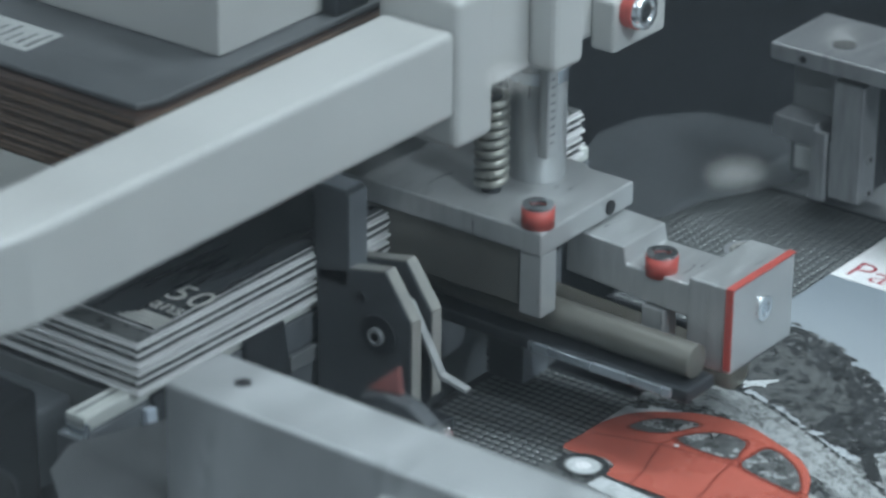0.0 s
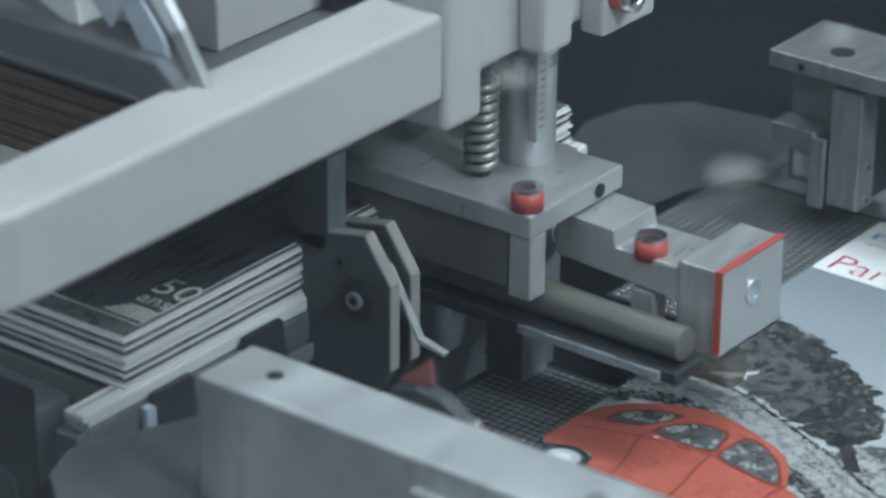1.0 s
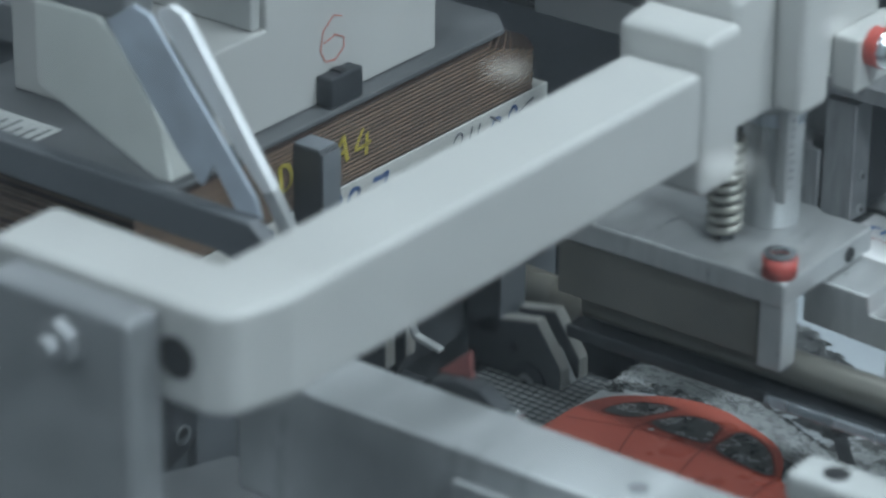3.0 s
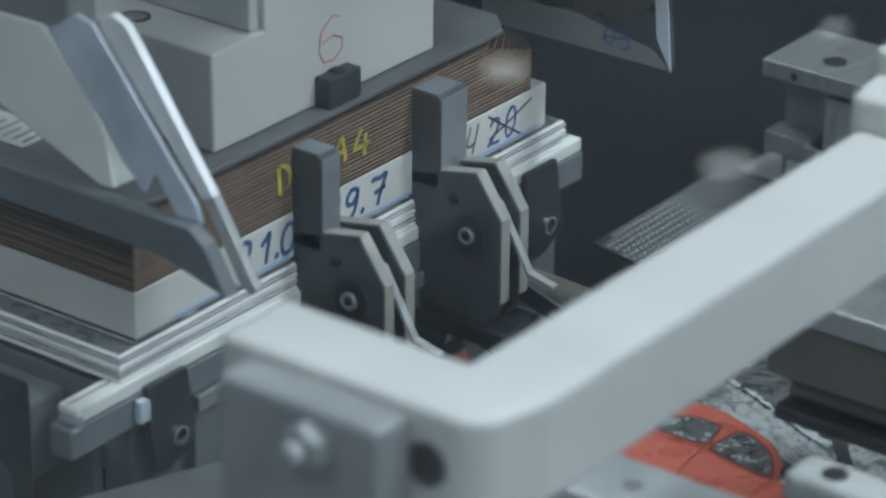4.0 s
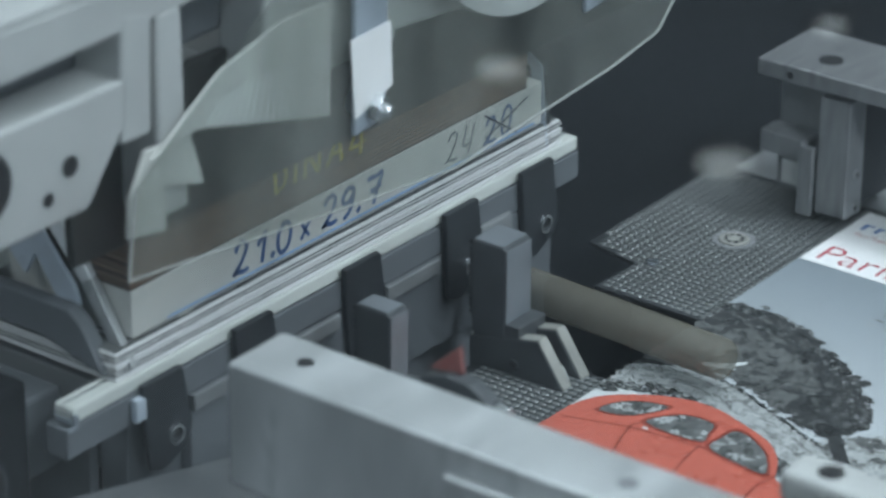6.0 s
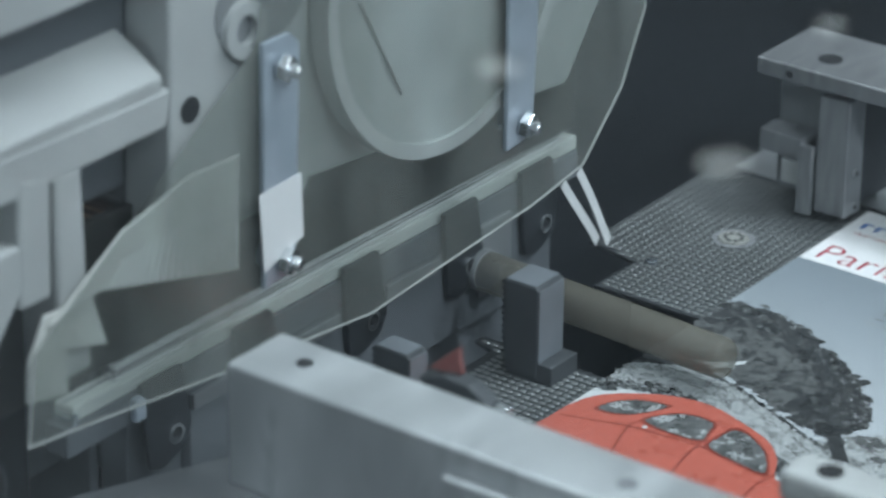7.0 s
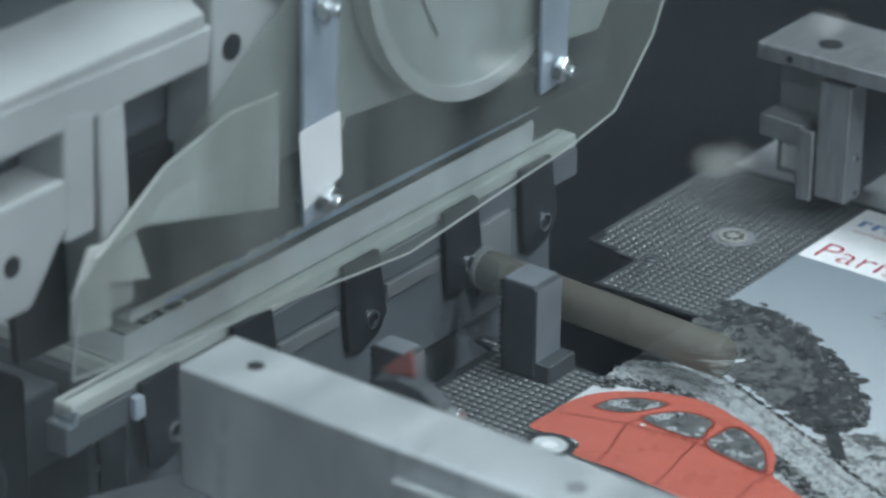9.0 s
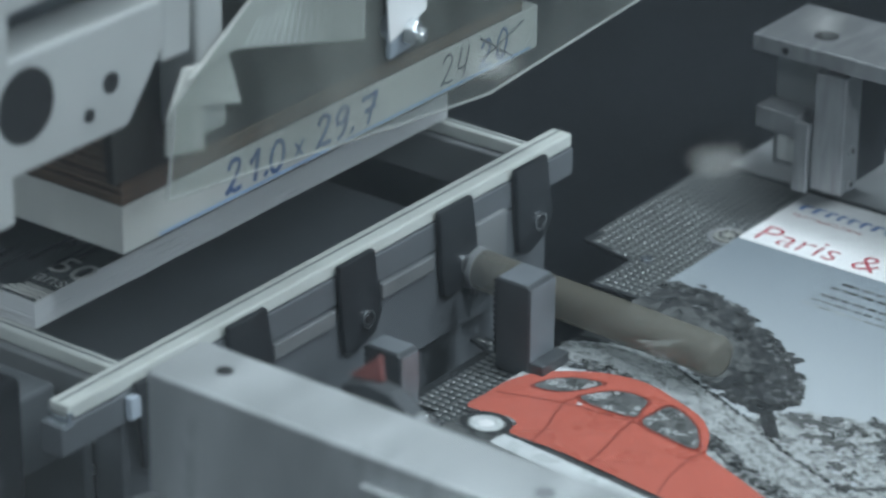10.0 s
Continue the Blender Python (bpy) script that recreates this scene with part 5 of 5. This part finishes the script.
# ---- front pusher bar; origin at the bore in its top ----
def build_pusher():
    p = thing("pusher_bar", "worn aluminium pusher bar with a red marked bracket", "pusher")
    part("bar", box(-0.0185, 0.0165, -0.330, 0.0255, -0.055, 0.0, 0.0022, seg=3), BARALU, p, "worn aluminium bar")
    part("bar_bore", rod((0.0, 0.0, -0.0006), (0.0, 0.0, 0.0003), 0.0036, 20, b=0), BLACK, p)
    part("bar_bore", rod((-0.002, -0.155, -0.0006), (-0.002, -0.155, 0.0003), 0.0042, 20, b=0), MIDSTEEL, p)
    part("step", box(-0.024, -0.0187, -0.33, -0.085, -0.055, -0.011, 0.0012), BARALU, p)
    part("bracket", prism([(-0.030, -0.028), (-0.034, -0.007), (-0.046, -0.003), (-0.058, -0.004), (-0.068, -0.010), (-0.070, -0.030)], "x", 0.0300, 0.0385, 0.0012), FINGERSIDE, p, "rounded dark bracket")
    part("bracket_stem", box(0.0168, 0.0300, -0.066, -0.034, -0.030, -0.016, 0.0012), FINGERSIDE, p)
    part("red_marker", prism([(-0.0345, -0.0050), (-0.0500, 0.0088), (-0.0515, -0.0030)], "x", 0.0345, 0.0365, 0.0003), PALERED, p, "faded red pointer")
    part("pin", rod((0.036, -0.0735, -0.014), (0.036, -0.068, -0.014), 0.0032, 14), CHROME, p)
    part("carriage", box(-0.05, 0.04, -0.44, -0.26, -0.165, -0.0552, 0.004), MIDSTEEL, p)
    return p


def build_edge_stop():
    """A pale stop that rises beside the brochure's lower edge."""
    e = thing("edge_stop", "pale rounded stop with a bore beside the brochure", "stop")
    part("stop_plate", box(0.0235, 0.0440, -0.352, -0.3045, 0.032, 0.046, 0.004, seg=3), ALU, e, "pale rounded plate")
    part("stop_bore", rod((0.0334, -0.3222, 0.0455), (0.0334, -0.3222, 0.0464), 0.0052, 24, b=0), BLACK, e)
    part("stop_post", box(0.0265, 0.0410, -0.345, -0.325, -0.1140, 0.0319, 0.002), MIDSTEEL, e)
    return e


def build_drop_sheet():
    """The thin sheet that sinks beside the table."""
    d = thing("drop_sheet", "thin grey sheet that sinks before the table", "sheet")
    part("sheet", prism([(-0.0550, -0.0089), (0.0165, -0.0388), (0.010, -0.120), (-0.060, -0.170), (-0.150, -0.110), (-0.0760, -0.0180)], "z", 0.0, 0.0014, 0.0004), TOPPLATE, d)
    part("sheet_stem", rod((-0.055, -0.080, -0.075), (-0.055, -0.080, -0.0002), 0.006, 16), MIDSTEEL, d)
    return d


def build_roller():
    """Blurred round roller end and pale cap close by the bar."""
    r = thing("guide_roller", "pale guide roller on a stub before the table", "roller")
    ax = Vector((-0.118, -0.193, 0.035))
    part("roller", ring(ax, ax + Vector((0, 0, 0.006)), 0.0165, 0.0125, 36), PAINT, r)
    part("hub", rod(ax - Vector((0, 0, 0.002)), ax + Vector((0, 0, 0.003)), 0.0124, 30), MIDSTEEL, r)
    part("cap", box(-0.118, -0.083, -0.232, -0.205, 0.02, 0.036, 0.005, seg=3), PAINT, r)
    part("stub", rod((-0.118, -0.193, -0.1148), (-0.118, -0.193, 0.0329), 0.009, 20), MIDSTEEL, r)
    part("cap_post", box(-0.108, -0.093, -0.224, -0.212, -0.1148, 0.0199, 0.001), MIDSTEEL, r)
    return r


def build_lower_shelf():
    s = thing("lower_shelf", "grey sheet shelf under the pusher bar", "shelf")
    part("sheet", prism([(-0.05, -0.20), (0.07, -0.20), (0.07, -0.035), (-0.02, -0.035)], "z", -0.1147, -0.100, 0.001), MIDSTEEL, s)
    return s


def build_tube_ghost():
    # added solid tube and fitting in place of a reflection in the guard
    h = thing("tube_ghost", "translucent tan tube standing in for a reflection in the guard door", "tube")
    a, b = Vector((0.2370, -0.0066, -0.0395)), Vector((0.2288, -0.1560, -0.0395))
    part("tube", rod(a, b, 0.0098, 28, b=0.004), TUBEGHOST, h, "", True)
    part("fitting", rod(a, a + (b - a).normalized() * 0.008, 0.0105, 20), MIDSTEEL, h)
    return h


def build_flap():
    f = thing("cover_flap", "thin dark smooth metal flap over the plate's far edge", "flap")
    arc = [(0.331 + 0.012, -0.012), (0.36, 0.03), (0.40, 0.058), (0.442, 0.071), (0.475, 0.064), (0.501, 0.042), (0.508, 0.0), (0.505, -0.040), (0.452, -0.046), (0.40, -0.022)]
    part("sheet", prism(arc, "z", 0.0, 0.0012, 0.0004), FLAP, f)
    return f


build_table()
build_side_block()
build_feed_plate()
brochure = build_brochure()
stack = build_stack()
offcuts = []
for i in range(LAYERS):
    g = 0.0008 * ((i * 7) % 3)
    offcuts.append((i, 0, build_offcut(-0.0135 + g, 0.3105 - g, -0.0042 + g, -0.0002, i + 60, "pale fore-edge offcut of one brochure")))
    offcuts.append((i, 1, build_offcut(-0.0135 + g, -0.0002, 0.0001, 0.212, i + 60, "pale head offcut of one brochure")))
    offcuts.append((i, 2, build_offcut(0.2974, 0.3105 - g, 0.0001, 0.212, i + 60, "pale foot offcut of one brochure")))
ribbons = [build_ribbon(n, 0.056 + 0.010 * (n % 3), 0.030 + 0.008 * (n % 2), 1.0) for n in range(6)] + [build_ribbon(n, 0.060, 0.0070, 0.0) for n in range(6, 9)]
finger_a = build_finger(0.104, 0.013)
finger_b = build_finger(0.190, 0.020)
lever = part("lever", prism([(-0.028, -0.030), (-0.036, -0.0275), (-0.103, -0.049), (-0.099, -0.0575), (-0.030, -0.037)], "x", 0.2125, 0.2165, 0.0008), DARK, finger_b, "dark steel lever")
part("pivot", rod((0.2124, -0.0345, -0.0325), (0.2115, -0.0345, -0.0325), 0.0032, 18), MIDSTEEL, lever)
arm = build_arm()
press = build_press()
knife_left = build_side_knife(-0.004, "bright side knife with a stepped zinc guard")
knife_right = build_far_knife(0.3000)
front_knife = build_knife()
jogger = build_jogger()
pusher = build_pusher()
build_roller()
drop_sheet = build_drop_sheet()
edge_stop = build_edge_stop()
build_lower_shelf()
build_tube_ghost()
flap = build_flap()


# ---- what moves ----
def shift(ob, rows):
    walk(ob, [(t, pose(x / 1000, y / 1000, z / 1000)) for t, x, y, z in rows])


def motions():
    bz = PLATE_Z * 1000 + 0.5
    shift(brochure, [(0, 148, -115.5, bz), (0.5, 148, -106, bz), (1, 148, -105.2, bz), (2.5, 148, -104.8, bz), (9, 148, -103.8, bz), (9.3, 148, -101, bz), (9.5, 148, -96, bz), (9.7, 148, -87, bz), (10, 148, -71.6, bz)])
    for i, s in enumerate(stack):
        lo, hi = i * 1.1 + 0.2, i * 2.12 + 0.4
        shift(s, [(0, 0, -6.5, hi), (0.5, 0, 0.3, hi), (1.8, 0, 0.3, hi), (2.4, 0, 0.3, hi * 0.75 + lo * 0.25), (2.8, 0, 0.3, lo), (8.6, 0, 0.3, lo), (9.0, 0, 3, lo), (9.5, 0, 21, lo), (9.7, 0, 35, lo), (10, 2, 54, lo)])
    for i, edge, ob in offcuts:
        lo, hi = i * 1.1 + 0.2, i * 2.12 + 0.4
        t0, dx, dy = ((7.6, 12 - 5 * i, -14 - 3 * i), (6.2, -25 - 2 * i, 60), (6.2, 12 + i, 70))[edge]
        shift(ob, [(0, 0, -6.5, hi), (0.5, 0, 0.3, hi), (1.8, 0, 0.3, hi), (2.4, 0, 0.3, hi * 0.75 + lo * 0.25), (2.8, 0, 0.3, lo), (t0, 0, 0.3, lo), (t0 + 0.2, dx * 0.5, dy, lo - 24), (t0 + 0.45, dx, dy, -70), (t0 + 0.7, dx, 90, -104), (10, dx, 90, -112 + i)])
    rows_f = [(0, -6.6, -0.5), (0.5, 2.2, 12.6), (1, 4.8, 12.7), (1.5, 5.4, 12.5), (2.5, 4.8, 11), (3.8, 4.8, 11), (4, 4.4, 9.3), (4.5, 0, 0), (5, -8.6, -20.3), (5.5, -22.5, -40.8), (6, -36, -56), (6.5, -44, -70), (7, -47, -73.5), (10, -45, -74.5)]
    shift(finger_a, [(t, 0, y, z) for t, y, z in rows_f])
    shift(finger_b, [(0, 0, -40, -92), (2.6, 0, -40, -92), (3.2, 0, -18, -28), (3.6, 0, 4, 6)] + [(t, 0, y, z) if t < 6.2 else (t, 0, y - 8, z + 2.5) for t, y, z in rows_f if t >= 3.8])
    k, rows_a = 0.955, [(0, 0, 0), (0.5, 8, 0.3), (1, 5.6, 6.1), (1.5, -7, 11), (2, -37.9, 10.3), (2.5, -81.1, 10.4), (2.7, -101.8, 10.6), (3.2, -155, 9), (3.8, -226, 6.7),
                        (4.1, -258, 4.4), (4.5, -302.5, 1.5), (4.7, -328.6, 1.5), (5.0, -366, 1), (5.5, -430, 0), (6, -480, 0), (10, -480, 0)]
    arm.scale = (k, k, k)
    shift(arm, [(t, EYE[0] * 1000 * (1 - k), EYE[1] * 1000 * (1 - k) + y * k, EYE[2] * 1000 * (1 - k) + z * k) for t, y, z in rows_a])
    shift(press, [(0, 0, 0, 48.5), (0.5, 0, 0, 50), (1, 0, 0, 50), (1.5, 0, 0, 43), (2, 0, 0, 20), (2.5, 0, 0, 4), (2.9, 0, 0, 0), (8.6, 0, 0, 0), (9, 0, 0, 6), (9.5, 0, 0, 22), (10, 0, 0, 38)])
    rows_s = [(0, 30, 190), (0.6, 20, 132), (1, 8, 80), (1.5, -12, 54), (2, -38, 28), (2.5, -50, 22), (3.8, -15, 13), (4.1, -9, 8), (4.5, 0, 0), (5, 21.6, -16.8), (5.5, 38.4, -30.5), (5.7, 44.2, -34.8), (6.3, 64, -56), (7, 64, -54), (7.6, 66, -20), (8.2, 70, 60), (9, 72, 170), (10, 72, 190)]
    for k in (knife_left, knife_right):
        shift(k, [(t, 0, y, z) for t, y, z in rows_s])
    shift(front_knife, [(0, 260, 0, 330), (2, 250, 0, 310), (3.5, 205, 0, 235), (4.5, 158, 0, 165), (5, 132, 0, 141), (5.5, 105.6, 0, 97.3), (6, 75, 0, 60), (6.5, 42, 0, 31), (6.8, 24.1, 0, 16), (7, 13.9, 0, 9.6), (7.5, 0, 0, 0), (8, -4, 0, -2.4), (8.5, 10.8, 0, 6.4), (9, 40.8, 0, 28), (9.5, 73.8, 0, 54.5), (10, 103.3, 0, 85.3)])
    shift(jogger, [(0, 0, 0, 14), (0.5, 0, 0, 13), (1, 0, 0, 9), (1.5, 0, 0, 4.5), (2, 0, 0, 1), (2.5, 0, 0, 0), (8, 0, 0, 0), (8.5, 0, 0, 3.3), (9, 0, 0, 7), (9.5, 0, 0, 10), (10, 0, 0, 11.5)])
    shift(pusher, [(0, -49.1, -99.1, 50), (0.5, -44.6, -100.1, 50), (1, -37.3, -106.2, 50), (1.5, -29.4, -113.1, 50), (2, -26.9, -118.5, 50), (2.5, -26.1, -119.6, 50), (4.1, -24.3, -116.2, 50), (4.5, -24, -115.9, 50),
                   (5.5, -24, -115.8, 50), (7, -25.3, -116.6, 50), (8, -26.5, -115.8, 50), (8.5, -31, -110.9, 50), (9, -39.9, -104.2, 50), (9.5, -46.5, -100.4, 50), (10, -49.6, -98.7, 50)])
    shift(drop_sheet, [(0, 0, 0, -6), (0.5, 0, 0, -7), (1, 0, 0, -9), (1.5, 0, 0, -13), (2, 0, 0, -20), (2.5, 0, 0, -30), (3.2, 0, 0, -37), (8.2, 0, 0, -38), (10, 0, 0, -46)])
    shift(edge_stop, [(0, 0, 0, -60), (0.9, 0, 0, -52), (1.4, 0, 0, -13), (1.8, 0, 0, 0), (8.3, 0, 0, 0), (8.6, 0, 0, -11), (9.0, 0, 0, -45), (10, 0, 0, -60)])
    shift(flap, [(0, 0, 0, -54), (0.5, 2, 3, -54), (1, 6, 12, -54), (1.5, 10, 40, -62), (2, 12, 120, -95), (2.6, 12, 330, -108), (10, 12, 330, -108)])
    # strips: wait under the deck, drop past the table, come to rest in the waste pit
    rnd = random.Random(5)
    for i, r in enumerate(ribbons[:6]):
        x, t0, y = 0.128 + 0.018 * i, 7.10 + 0.04 * i, -0.021 - 0.002 * (i % 4)
        b, c = -26 + 9 * i + rnd.uniform(-5, 5), rnd.uniform(-25, 25)
        rest = pose(x, 0.10, -0.09, 85, 0, 0)
        walk(r, [(0, rest), (t0 - 0.3, rest), (t0 - 0.05, pose(x, -0.012, 0.006, 8, b, c)), (t0 + 0.2, pose(x + 0.008, y, -0.040, 4, b, c)), (t0 + 0.55, pose(x + 0.012, y - 0.002, -0.046, 6, b + 8, c + 8)),
                 (t0 + 0.85, pose(x + 0.01, y - 0.004, -0.09, 40, b + 30, c + 20)), (t0 + 1.1, pose(x + 0.01, y, -0.20, 60, b + 30, c + 20)), (10, pose(x + 0.01, y, -0.20, 60, b + 30, c + 20))])
    for i, r in enumerate(ribbons[6:]):
        x, t0, b = (0.302, 0.316, 0.312)[i], (6.45, 6.5, 7.05)[i], (-39, -37, -29)[i]
        z = (-0.027, -0.030, -0.047)[i]
        rest = pose(x - 0.05, 0.10, -0.09, 85, 0, 0)
        hold = 0.75 if i == 2 else 0.25
        walk(r, [(0, rest), (t0 - 0.3, rest), (t0, pose(x, 0.0, z + 0.02, 0, b - 10, 10)), (t0 + 0.3, pose(x, -0.020, z, 0, b, 0)), (t0 + 0.3 + hold, pose(x + 0.003, -0.020, z - 0.006, 4, b + 4, 0)),
                 (t0 + 0.8 + hold, pose(x + 0.01, -0.02, -0.2, 20, b + 40, 30)), (10, pose(x + 0.01, -0.02, -0.2, 20, b + 40, 30))])
    for f in (finger_a, finger_b):
        for o in f.children:
            if o.name.split(".")[0] in ("cheek", "leaf_spring", "lever"):
                shift(o, [(0, 0, 0, 0), (5.6, 0, 0, 0), (6.8, 0, 8, -34), (10, 0, 8, -34)])


motions()
